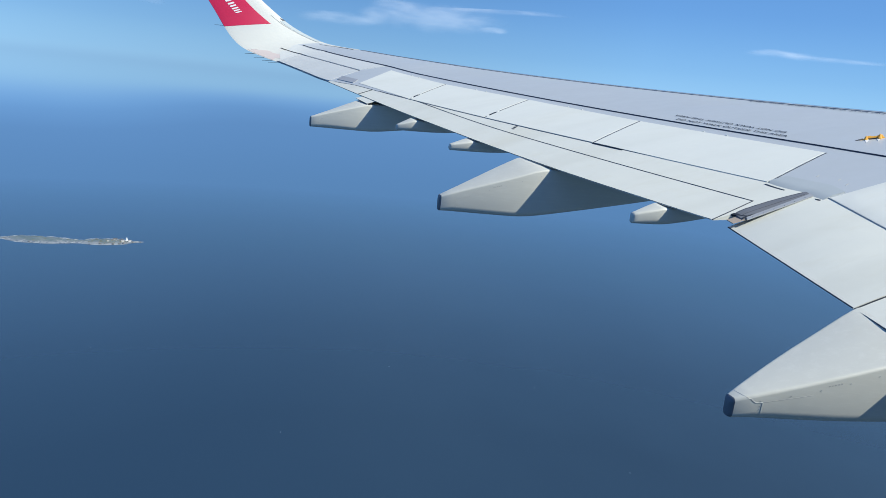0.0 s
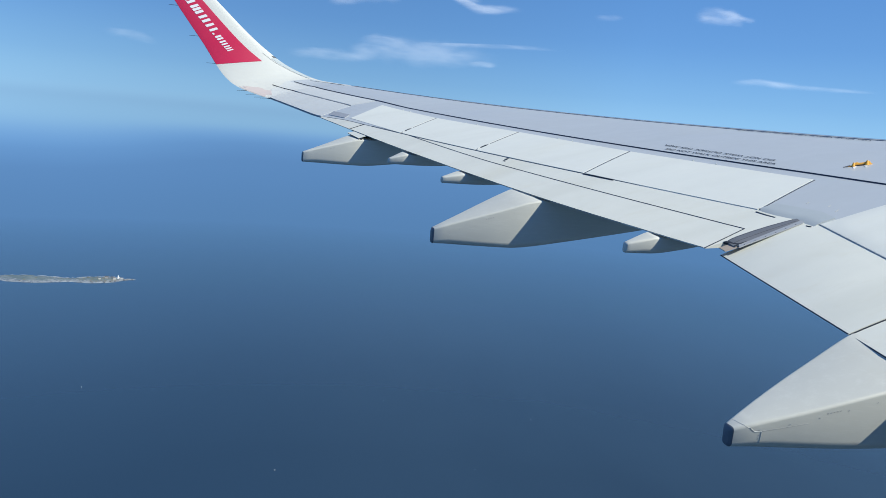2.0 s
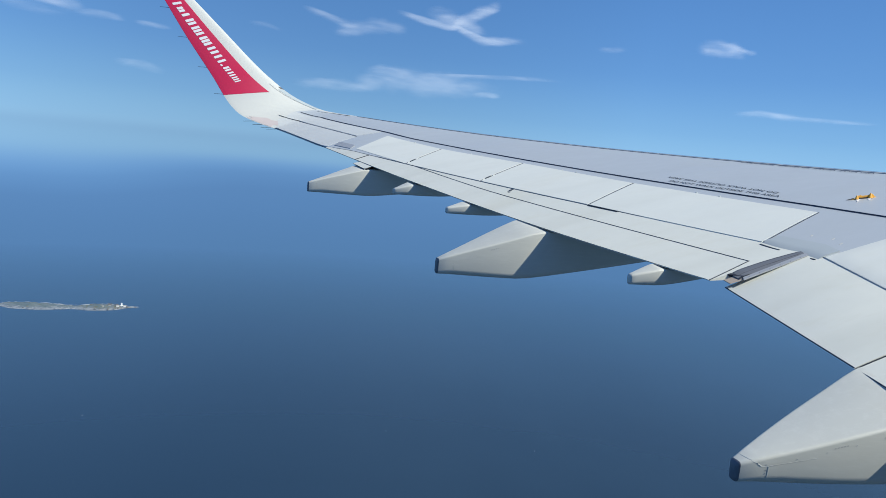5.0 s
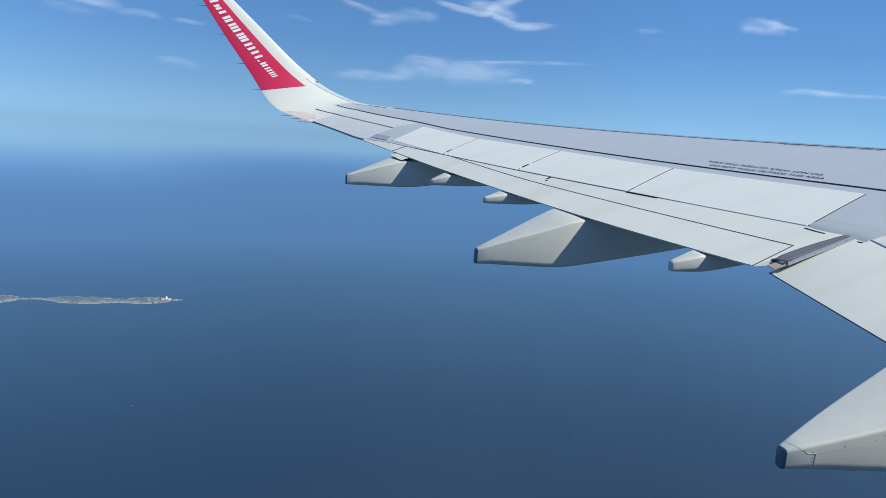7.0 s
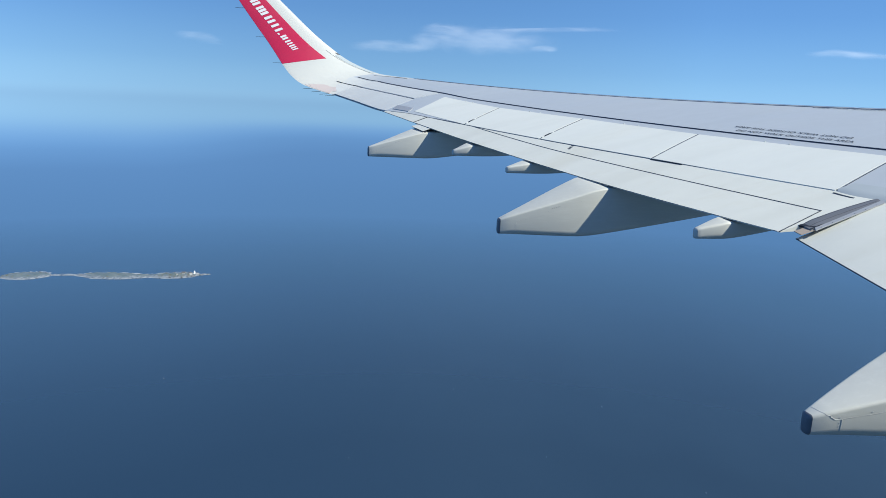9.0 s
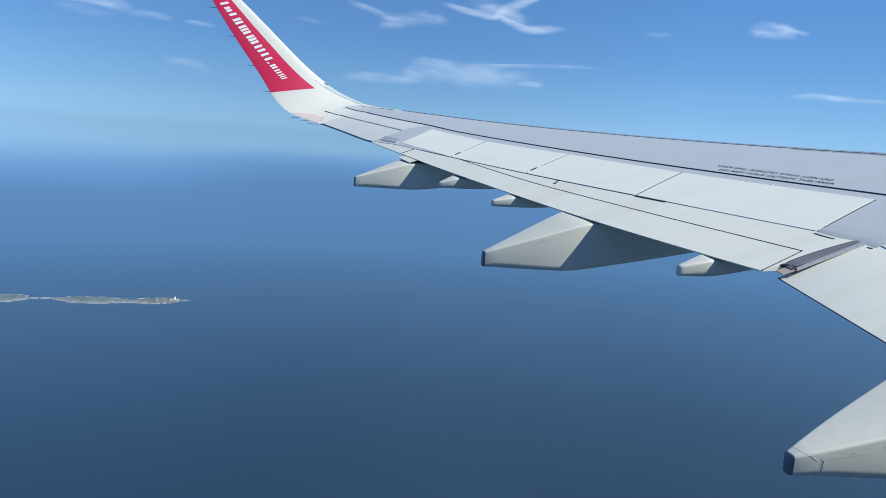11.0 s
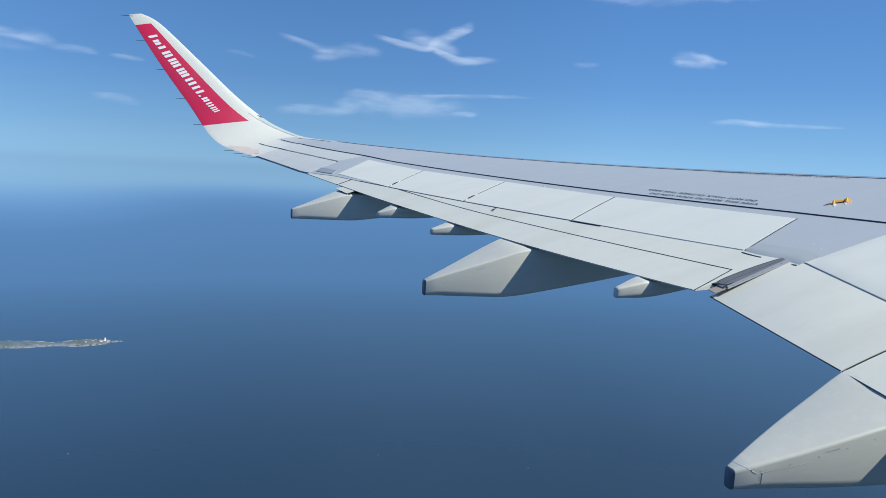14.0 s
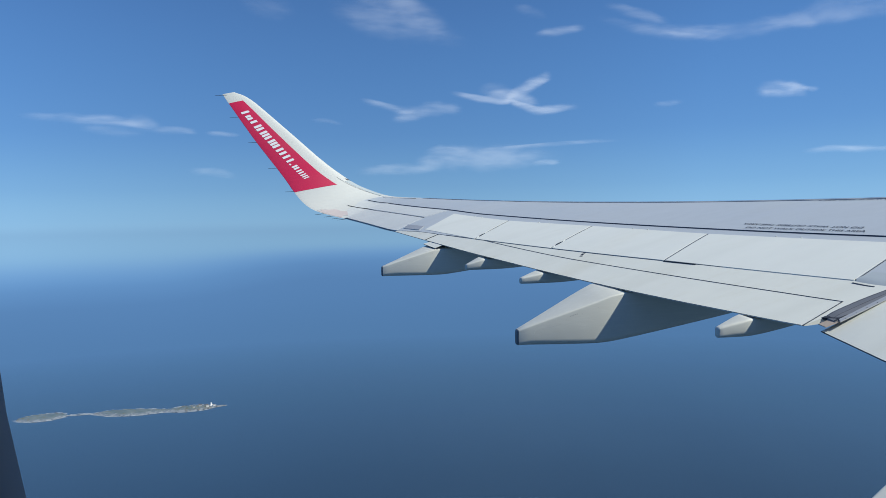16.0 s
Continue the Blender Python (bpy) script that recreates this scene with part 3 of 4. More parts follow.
# aileron
def aileron_top(a, b):
    s_out = 16.15 + 0.1 * b
    s_in = 13.78 + 0.20 * b
    s = s_in + (s_out - s_in) * a
    return top_skin(s, v_of(s, x_hinge(s)) * b, 0.003 + 0.012 * smooth((s - 15.9) / 0.6))


ail = on_wing("aileron", sheet_slab(aileron_top, lambda a, b: aileron_top(a, b) - Vector((0, 0, 0.007 + 0.08 * b)), 20, 10), TIP_PAINT, "pale grey aileron near the wing tip")
part_under(ail, "hinge_gap", *strip_on(lambda t: aileron_top(t, 1.0) + Vector((0.006, 0, 0.001)), 0.026, 20), SEAL)


def hinge_panel(a, b):
    s = 14.02 + 2.22 * a - 0.02 * b * (1 - a)
    v0 = v_of(s, x_hinge(s) + 0.025)
    v1 = walk_line((16.24 - s) / 13.84)[1] - 0.03
    return top_skin(s, v0 + (v1 - v0) * b, 0.005 + 0.010 * smooth((s - 15.9) / 0.6))


on_wing("hinge_panel", sheet_slab(hinge_panel, lambda a, b: hinge_panel(a, b) - Vector((0, 0, 0.02)), 16, 4), TIP_PAINT, "pale grey panel ahead of the aileron")
on_wing("aileron_edge", strip_on(lambda t: flap_skin(12.62 + 3.6 * t, 0.0, -0.002), 0.006, 24, 0.006), NAVY)


def stain_patch(a, b):
    return top_skin(13.24 + 0.46 * a + 0.15 * b, v_of(13.24 + 0.46 * a + 0.15 * b, -1.39 - 0.174 * a + 0.105 * b), 0.010)


on_wing("vent_panel", sheet_slab(stain_patch, lambda a, b: stain_patch(a, b) - Vector((0, 0, 0.02)), 4, 2), PLATE, "small dark grey vent panel")

# inner flap in two lengths
for s0, s1 in ((4.735, 6.15), (1.3, 4.715)):
    inner = on_wing("inner_flap", wedge(inner_skin, s0, s1, 0.0, 1.02, 0.0, 0.16, 12, 0.006), FLAP, "pale grey inner flap")
    part_under(inner, "flap_edge", *strip_on(lambda t, s0=s0, s1=s1: inner_skin(s0 + (s1 - s0) * t, 0.003, 0.001), 0.006, 10, 0.006), NAVY, "dark trailing edge strip")
# grey strip drawn for the shadow gap behind the inner spoiler
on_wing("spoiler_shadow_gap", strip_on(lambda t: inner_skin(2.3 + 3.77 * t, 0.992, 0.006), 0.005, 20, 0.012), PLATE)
on_wing("panel_gap", strip_on(lambda t: inner_skin(4.72, t, 0.003), 0.009, 10), SEAL)


# rubber seal between the two flaps, in the plane of the outer one
def kink(s, u, lift=0.0):
    p, q = flap_skin(6.24, u, lift), flap_skin(6.34, u, lift)
    return p + (q - p) * ((s - 6.24) / 0.1)


def seal_top(a, b):
    up = 6.20 + 0.03 * math.sin(math.pi * min(a * 0.8 + 0.05, 1.0))
    return kink(up + (6.085 + 0.062 * a - up) * b, 0.20 + 0.72 * a - 0.04 * b, 0.007 * math.sin(math.pi * (0.2 + 0.75 * b)) + 0.003 - 0.01 * max(0.0, 1 - a * 8))


seal = on_wing("gap_seal", sheet_slab(seal_top, lambda a, b: seal_top(a, b) - Vector((0, 0, 0.012)), 20, 10), SEAL_GREY, "worn grey rubber seal in the gap between the flaps")
part_under(seal, "seal_fold", *strip_on(lambda t: seal_top(0.05 + 0.9 * t, 0.62) + Vector((0, 0, 0.001)), 0.005, 14), RUBBER)
part_under(seal, "seal_fold", *strip_on(lambda t: seal_top(0.04 + 0.92 * t, 0.05) + Vector((0, 0, 0.001)), 0.012, 14), RUBBER)
# shade under the seal's curl laid on as a black sheet
part_under(seal, "seal_shade", *sheet_slab(lambda a, b: seal_top(0.005 + 0.17 * a, 0.86 + 0.14 * a + 0.12 * (1 - a) * b) + Vector((0, 0, 0.003)), lambda a, b: seal_top(0.005 + 0.17 * a, 0.86 + 0.14 * a + 0.12 * (1 - a) * b) - Vector((0, 0, 0.004)), 8, 3), SEAL, "dark open mouth of the curled seal")
part_under(seal, "seal_end", *sheet_slab(lambda a, b: kink(6.205 - 0.115 * a, 0.175 + 0.035 * b + 0.035 * a, 0.003), lambda a, b: kink(6.205 - 0.115 * a, 0.175 + 0.035 * b + 0.035 * a, -0.015), 4, 3), SEAL, "dark curled end of the seal")


def plate_top(a, b):
    return kink(6.088 + 0.068 * a - (0.034 + 0.004 * a) * b, 0.20 + 0.70 * a - 0.03 * b, 0.002 + 0.010 * a - 0.004 * b)


plate = on_wing("seal_plate", sheet_slab(plate_top, lambda a, b: plate_top(a, b) - Vector((0, 0, 0.008)), 14, 4), PLATE, "riveted grey plate beside the seal")
for k in range(6):
    q = plate_top(0.08 + 0.16 * k, 0.75)
    part_under(plate, "rivet", *rings([[q + Vector((0.0035 * math.cos(j * math.pi / 4), 0.0035 * math.sin(j * math.pi / 4), z)) for j in range(8)] for z in (-0.003, 0.002)]), SEAL)
on_wing("gap_floor", sheet_slab(lambda a, b: kink(6.075 + 0.085 * a, 0.06 + 0.03 * a + (0.18 - 0.03 * a) * b, -0.010), lambda a, b: kink(6.075 + 0.085 * a, 0.06 + 0.03 * a + (0.18 - 0.03 * a) * b, -0.016), 3, 4), BROWN, "stained bare metal between the flaps")


# ---------------------------------------------------------------- fairings under the wing
def fairing_geo(s0, w, x_tail, x_te, zt_tail, zt_te, zb, x_mid, k, x_nose, tail=0.3, r=0.03, straight=False, lean=0.12, rise=1.0):
    def shape(x):
        t = (x - x_tail) / (x_te - x_tail)
        half = w / 2 * (tail + (1 - tail) * (1 - (1 - min(t, 1)) ** 1.5))
        if x > x_te:
            q = (x - x_te) / (x_nose - x_te)
            half = w / 2 * max(0.05, 1 - q ** 3)
        top = zt_tail + (zt_te - zt_tail) * t if t < 1 else zt_te - 0.25 * (1 - math.exp(-(x - x_te) / 0.25)) * 0.3 + 0.22 * (x - x_te)
        d = max(0.0, x - x_mid)
        low = zb + k * ((d * d + 0.0225) ** 0.5 - 0.15 if straight else d * d)
        return half, top, min(low, top - 0.02)

    def ring(x, shrink=0.0):
        half, top, low = shape(x)
        half, top, low = half - shrink, top - shrink, low + shrink
        rr = min(r * 0.62, half * 0.6, (top - low) * 0.3)
        rb = min(2.0 * r, half * 0.7, (top - low) * 0.4)
        pts = []
        for cx, cz, a0, rad in ((half - rr, top - rr, 0, rr), (-(half - rr), top - rr, 90, rr), (-(half * 0.94 - rb), low + rb, 180, rb), (half * 0.94 - rb, low + rb, 270, rb)):
            for j in range(5):
                a = radians(a0 + 90 * j / 4)
                tilt = (0.03 + lean * smooth((x - x_tail) / (x_te - x_tail)) ** rise) * (cx + rad * math.cos(a)) if cz > (top + low) / 2 else 0.0
                pts.append(Vector((x, s0 + cx + rad * math.cos(a), cz + rad * math.sin(a) + tilt)))
        return pts

    n = 34
    xs = [x_tail + (x_nose - x_tail) * (i / n) for i in range(n + 1)]
    d = r * 0.55
    secs = [ring(x_tail - d, d), ring(x_tail - d * 0.7, d * 0.45), ring(x_tail - d * 0.3, d * 0.12)] + [ring(x) for x in xs]
    return secs


def fairing(name, label, *a, cap_paint=None, **kw):
    secs = fairing_geo(*a, **kw)
    ob = on_wing(name, rings(secs), FAIRING, label)
    # added shell over the tail: painted shade unless another paint is given
    mid = sum(secs[2], Vector()) / len(secs[2])
    cap = [[mid + (p - mid) * k + Vector((-0.001, 0, 0)) for p in sec] for sec, k in ((secs[0], 1.0), (secs[1], 1.01), (secs[2], 1.012), (secs[3].copy(), 1.006))]
    part_under(ob, "tail_face", *rings(cap), cap_paint or TAIL_SHADE, "" if cap_paint else "dark end cap")
    return ob, secs


BIG = "flap_track_fairing"
f2, f2s = fairing(BIG, "large pale grey canoe fairing under the inner flap", 4.44, 0.585, -0.972, 0.13, -1.246, -0.868, -1.36, -0.9, 0.03, 2.6, tail=0.13, straight=True, lean=0.11, rise=6.0)
f3, f3s = fairing(BIG, "pale grey canoe fairing under the outer flap", 8.375, 0.53, -1.385, -0.43, -0.845, -0.462, -1.0, -0.65, 0.162, 2.4, tail=0.18, straight=True)
f4, f4s = fairing(BIG, "pale grey canoe fairing near the aileron", 12.22, 0.42, -2.16, -1.42, -0.385, -0.12, -0.53, -1.35, 0.14, 0.7, tail=0.22, straight=True)
SMALL = "hinge_fairing"
fairing(SMALL, "small pale grey hinge fairing", 6.70, 0.16, -0.255, -0.02, -0.660, -0.588, -0.748, -0.05, 0.19, 0.75, tail=0.42, r=0.032, straight=True, cap_paint=FAIRING)
fairing(SMALL, "small pale grey hinge fairing", 9.57, 0.19, -0.925, -0.70, -0.425, -0.362, -0.497, -0.6, 0.10, 0.05, tail=0.42, r=0.032, cap_paint=FAIRING)
fairing(SMALL, "small pale grey hinge fairing", 10.87, 0.20, -1.235, -1.03, -0.322, -0.242, -0.398, -0.9, 0.10, -0.3, tail=0.42, r=0.032, cap_paint=FAIRING)


# ---------------------------------------------------------------- upturned tip
TIP = [  # trailing edge, leading edge
    ((-2.299, 16.20, 0.365), (-0.746, 16.20, 0.760)),
    ((-2.57, 16.43, 0.440), (-1.02, 16.70, 0.795)),
    ((-2.88, 16.66, 0.553), (-1.36, 17.02, 0.855)),
    ((-3.08, 16.88, 0.707), (-1.88, 17.16, 1.065)),
    ((-3.26, 17.11, 0.944), (-2.24, 17.24, 1.30)),
    ((-3.504, 17.27, 1.325), (-2.68, 17.36, 1.655)),
    ((-4.04, 17.52, 2.082), (-3.41, 17.59, 2.345)),
    ((-4.544, 17.77, 2.864), (-4.085, 17.80, 2.96)),
    ((-4.673, 17.843, 3.078), (-4.43, 17.852, 3.125)),
]


def spline(points, t):
    n = len(points) - 1
    i = min(int(t * n), n - 1)
    f = t * n - i
    p = [Vector(points[min(max(i + k, 0), n)]) for k in (-1, 0, 1, 2)]
    return 0.5 * (2 * p[1] + (p[2] - p[0]) * f + (2 * p[0] - 5 * p[1] + 4 * p[2] - p[3]) * f * f + (3 * p[1] - p[0] - 3 * p[2] + p[3]) * f ** 3)


TE_LINE, LE_LINE = [a for a, _ in TIP], [b for _, b in TIP]


FLIP_SIGN = [1]


def tip_face(h, c, lift=0.0, side=1):
    """h 0..1 from the root to the top, c 0..1 from trailing to leading edge; side 1 is the face towards the fuselage."""
    a, b = spline(TE_LINE, h), spline(LE_LINE, h)
    e = 0.004
    a2, b2 = spline(TE_LINE, min(h + e, 1)), spline(LE_LINE, min(h + e, 1))
    a1, b1 = spline(TE_LINE, max(h - e, 0)), spline(LE_LINE, max(h - e, 0))
    along = ((a2 + b2) - (a1 + b1)).normalized()
    n = (b - a).cross(along).normalized()
    chord = (b - a).length
    th = chord * (0.055 if h > 0.3 else 0.055 + 0.04 * (0.3 - h)) * 2.6 * (max(c, 0.0) ** 0.8) * (max(1 - c, 0.0) ** 0.5)
    return a.lerp(b, c) + n * side * (th * (0.8 if side * FLIP_SIGN[0] > 0 else 1.0) * (0.35 + 0.65 * smooth((h - 0.1) / 0.25) if side * FLIP_SIGN[0] > 0 else 1.0) + 0.002 + lift)


nrm = tip_face(0.7, 0.5) - tip_face(0.7, 0.5, 0, -1)
FLIP = 1 if nrm.y < 0 else -1
FLIP_SIGN[0] = FLIP


def tip_in(h, c, lift=0.0):
    return tip_face(h, c, lift, FLIP)


def tip_secs():
    out = []
    for i in range(49):
        h = i / 48
        cs = [0.5 - 0.5 * math.cos(math.pi * k / 16) for k in range(17)]
        ring = [tip_in(h, c) for c in cs] + [tip_face(h, c, 0, -FLIP) for c in reversed(cs[1:-1])]
        out.append(ring)
    return out


sharklet = on_wing("winglet", rings(tip_secs()), WHITE, "white upturned winglet with a red panel")


def red_at(a, b, lift):
    h = 0.5 + (0.877 - 0.5) * a
    c_max = 0.715 + (0.64 - 0.715) * a
    h -= 0.064 * (1 - a) * b
    return tip_in(h, 0.004 + (c_max - 0.004) * b, lift)


red = part_under(sharklet, "red_panel", *sheet_slab(lambda a, b: red_at(a, b, 0.004), lambda a, b: red_at(a, b, -0.002), 30, 16), RED, "crimson painted panel on the winglet")


def pink_at(a, b, lift):
    return tip_in(0.05 + 0.17 * a + 0.02 * math.sin(9 * b), 0.01 + (0.27 - 0.19 * a + 0.03 * math.sin(11 * a)) * b, lift)


part_under(sharklet, "scuffed_patch", *sheet_slab(lambda a, b: pink_at(a, b, 0.003), lambda a, b: pink_at(a, b, -0.002), 8, 5), PINK, "faded pink scuff at the winglet root")
def root_edge(c):
    """How far the wing's grey paint runs up the curved root."""
    return 0.02 + 0.127 * smooth(c / 0.30) + 0.065 * smooth((c - 0.30) / 0.3)


for c0, c1, mat, lab in ((0.0, 0.365, TIP_PAINT, "pale grey paint at the winglet root"), (0.365, 0.60, PALE, "pale paint at the winglet root"), (0.60, 0.905, SKIN, "blue-grey paint at the winglet root")):
    part_under(sharklet, "root_skin", *sheet_slab(lambda a, b: tip_in(root_edge(c0 + (c1 - c0) * b) * a, c0 + (c1 - c0) * b, 0.004), lambda a, b: tip_in(root_edge(c0 + (c1 - c0) * b) * a, c0 + (c1 - c0) * b, -0.002), 12, 16), mat, lab)
part_under(sharklet, "hinge_gap", *strip_on(lambda t: tip_in(0.01 + 0.18 * t, 0.372 - 0.022 * t, 0.014 - 0.007 * t), 0.025, 10), SEAL)
part_under(sharklet, "walkway_line", *strip_on(lambda t: tip_in(0.02 + 0.175 * t, 0.652 - 0.012 * t, 0.008), 0.040, 10), NAVY)


part_under(sharklet, "slat_gap", *strip_on(lambda t: tip_in(0.0 + 0.19 * t, 0.925 - 0.085 * smooth((t - 0.5) / 0.5), 0.006), 0.018, 12), SEAL)


def lens_at(a, b, lift):
    return tip_in(0.24 + 0.205 * a, 0.90 + 0.10 * b, lift)


part_under(sharklet, "lens_cover", *sheet_slab(lambda a, b: lens_at(a, b, 0.004), lambda a, b: lens_at(a, b, -0.004), 16, 6), LENS, "clear glossy cover of the tip light")
part_under(sharklet, "root_joint", *strip_on(lambda t: tip_in(0.50 - 0.36 * t, 0.87 + 0.03 * t, 0.003), 0.006, 12), FADED)


# plain white shapes along the red panel, largest at the root
def plate_on(parent, fn, outline, name, material, lift=0.008):
    """A flat shape of quads (list of convex outlines in panel coordinates) laid on a surface."""
    verts, faces = [], []
    for poly_pts in outline:
        b = len(verts)
        n = len(poly_pts)
        for up in (lift, -0.003):
            verts += [fn(p[0], p[1], up) for p in poly_pts]
        faces.append(tuple(range(b, b + n)))
        faces.append(tuple(range(b + 2 * n - 1, b + n - 1, -1)))
        for k in range(n):
            faces.append((b + k, b + (k + 1) % n, b + n + (k + 1) % n, b + n + k))
    return part_under(parent, name, verts, faces, material, soft=False)


def panel_point(x, y, lift):
    """x runs down the panel from its top in metres, y across it towards the front edge."""
    a = 0.915 - x / 2.75
    h = 0.5 + 0.377 * a
    chord = (spline(LE_LINE, h) - spline(TE_LINE, h)).length
    return tip_in(h, 0.425 - 0.115 * a + 0.8 * y / chord, lift)


def lozenge(x0, y0, x1, y1, r=0.022):
    """A plain bar with rounded corners."""
    out = []
    for cx, cy, a0 in ((x1 - r, y1 - r, 0), (x0 + r, y1 - r, 90), (x0 + r, y0 + r, 180), (x1 - r, y0 + r, 270)):
        out += [(cx + r * math.cos(radians(a0 + 30 * k)), cy + r * math.sin(radians(a0 + 30 * k))) for k in range(4)]
    return out


SHAPES = []
for x0, x1, low, high in ((0.0, 0.07, -0.10, 0.11), (0.11, 0.22, -0.08, 0.06), (0.26, 0.33, -0.08, 0.10), (0.38, 0.50, -0.09, 0.11), (0.55, 0.74, -0.09, 0.11), (0.79, 0.97, -0.09, 0.11), (1.02, 1.16, -0.09, 0.11), (1.21, 1.37, -0.09, 0.11), (1.41, 1.455, -0.09, -0.045), (1.50, 1.62, -0.09, 0.06), (1.67, 1.81, -0.09, 0.06), (1.86, 2.09, -0.09, 0.06)):
    a, b = 0.09 + 0.955 * x0, 0.09 + 0.955 * x1
    n = 1 if b - a < 0.08 else 3 if b - a > 0.165 else 2
    w = min(0.048, (b - a) / n)
    SHAPES.append([lozenge(a + (b - a - w) * k / max(n - 1, 1), low, a + (b - a - w) * k / max(n - 1, 1) + w, high, 0.012) for k in range(n)])
for shape in SHAPES:
    plate_on(sharklet, panel_point, shape, "white_bar", MARK)

# static wicks
for h in (0.97, 0.822, 0.74, 0.652, 0.507, 0.18, 0.115, 0.055, 0.0):
    p = spline(TE_LINE, h)
    on_wing("static_wick", rod(p + Vector((0.07, -0.01, 0.004)), p + Vector((-0.17, 0.02, -0.022 if h < 0.3 else 0.0)), 0.006, 0.003), SEAL, "thin dark static wick")

# small dark vent with its rim on the winglet's front edge
on_wing("edge_light", sheet_slab(lambda a, b: tip_in(0.448 + 0.020 * a - 0.010 * b, 0.955 + 0.045 * b, 0.004 + 0.004 * a), lambda a, b: tip_in(0.448 + 0.020 * a - 0.010 * b, 0.955 + 0.045 * b, -0.02), 4, 4), RUBBER, "small dark tip light housing")


# ---------------------------------------------------------------- lettering on the skin
def words(body, start, end, height, name, parent, flip=False, lift=0.005):
    """Stencilled words from start to end, both (s, v) on the upper skin."""
    cu = bpy.data.curves.new(name, "FONT")
    cu.body, cu.size, cu.fill_mode, cu.offset = body, 1.0, "BOTH", 0.008
    tmp = new(name, cu)
    bpy.context.view_layer.update()
    me = bpy.data.meshes.new_from_object(tmp.evaluated_get(bpy.context.evaluated_depsgraph_get()))
    bpy.data.objects.remove(tmp)
    xs = [v.co.x for v in me.vertices]
    w = max(xs)
    a, b = top_skin(*start, 0), top_skin(*end, 0)
    run = b - a
    side = Vector((run.y, -run.x, 0)).normalized()
    if not flip:
        side = -side
    if side.x < 0 and not flip:
        side = -side
    if flip and side.x > 0:
        side = -side
    for v in me.vertices:
        q = a + run * (v.co.x / w) + side * (v.co.y * height / 0.72)
        s = q.y
        c = x_lead(s) - x_aft(s)
        v.co = top_skin(s, (q.x - x_aft(s)) / c, lift)
    me.materials.clear()
    me.materials.append(STENCIL)
    ob = new(name, me)
    ob.parent = parent
    ob.matrix_parent_inverse = Matrix.Translation(-wing.location)
    tagged(ob, "black stencilled walkway warning")
    return ob


words("DO NOT WALK OUTSIDE THIS AREA", (8.617, 0.4265), (7.409, 0.4105), 0.055, "stencil", wing)
words("DO NOT WALK OUTSIDE THIS AREA", (7.534, 0.4735), (8.782, 0.501), 0.055, "stencil", wing, flip=True)
words("DO NOT WALK OUTSIDE THIS AREA", (7.62, 0.957), (8.98, 0.964), 0.04, "stencil", wing, flip=True)
for s0, u0 in ((9.497, 0.80), (9.531, 0.875), (9.552, 0.945)):
    on_wing("stencil_bar", sheet_slab(lambda a, b: flap_skin(s0 - 0.02 + 0.034 * a, u0 + 0.034 * b, 0.004), lambda a, b: flap_skin(s0 - 0.02 + 0.034 * a, u0 + 0.034 * b, -0.003), 1, 1), STENCIL, soft=False)

# rope anchor by the walkway: a folded orange bracket with its painted white reflection
A0, A1 = (6.935, 0.494), (6.876, 0.556)


def anchor_at(t, lift, off=0.0):
    return top_skin(A0[0] + (A1[0] - A0[0]) * t, A0[1] + (A1[1] - A0[1]) * t + off, lift)


def blotch(a, b, lift, t0, reach):
    """Painted white reflection of a lug, running inboard and aft towards the camera."""
    p = anchor_at(t0 + 0.20 * (a - 0.5) * (1 - 0.85 * b), 0.0, -0.004)
    y, x = p.y - 0.68 * reach * b, p.x - 0.74 * reach * b
    return top_skin(y, v_of(y, x), lift)


anchor = on_wing("rope_anchor", sheet_slab(lambda a, b: blotch(a, b, 0.003, 0.30, 0.09), lambda a, b: blotch(a, b, -0.003, 0.30, 0.09), 4, 5), MARK, "orange rope anchor beside its painted white reflection")
part_under(anchor, "scuff_mark", *sheet_slab(lambda a, b: blotch(a, b, 0.003, 0.82, 0.075), lambda a, b: blotch(a, b, -0.003, 0.82, 0.075), 4, 5), MARK, "white scuff mark")
part_under(anchor, "base_plate", *sheet_slab(lambda a, b: anchor_at(0.04 + 0.96 * a, 0.009, 0.012 * b - 0.006), lambda a, b: anchor_at(0.04 + 0.96 * a, -0.002, 0.012 * b - 0.006), 10, 2), ORANGE, "worn orange base plate")
ridge = []
for k in range(19):
    t = k / 18
    high = 0.010 + 0.026 * smooth((t - 0.12) / 0.14) * smooth((1.0 - t) / 0.10) - 0.008 * smooth((t - 0.30) / 0.12) * smooth((0.80 - t) / 0.12)
    q = anchor_at(0.06 + 0.94 * t, 0.0)
    r = 0.010 - 0.002 * smooth((t - 0.3) / 0.1) * smooth((0.8 - t) / 0.1)
    ridge.append([q + Vector((r * math.cos(j * math.pi / 5), 0, high * 0.5 + high * 0.55 * math.sin(j * math.pi / 5))) for j in range(10)])
part_under(anchor, "anchor_bar", *rings(ridge), ORANGE, "worn orange arched bar")
for t, sz in ((0.27, 0.9), (0.88, 1.05)):
    q = anchor_at(t, 0.0, -0.006)
    part_under(anchor, "lug", *rings([[q + Vector((0.020 * sz * math.cos(k * math.pi / 5) * w, 0.016 * sz * math.sin(k * math.pi / 5) * w, 0.044 * sz * h)) for k in range(10)] for h, w in ((0.02, 1.15), (0.4, 0.85), (0.8, 0.5), (1.0, 0.25))]), ORANGE, "orange painted lug")
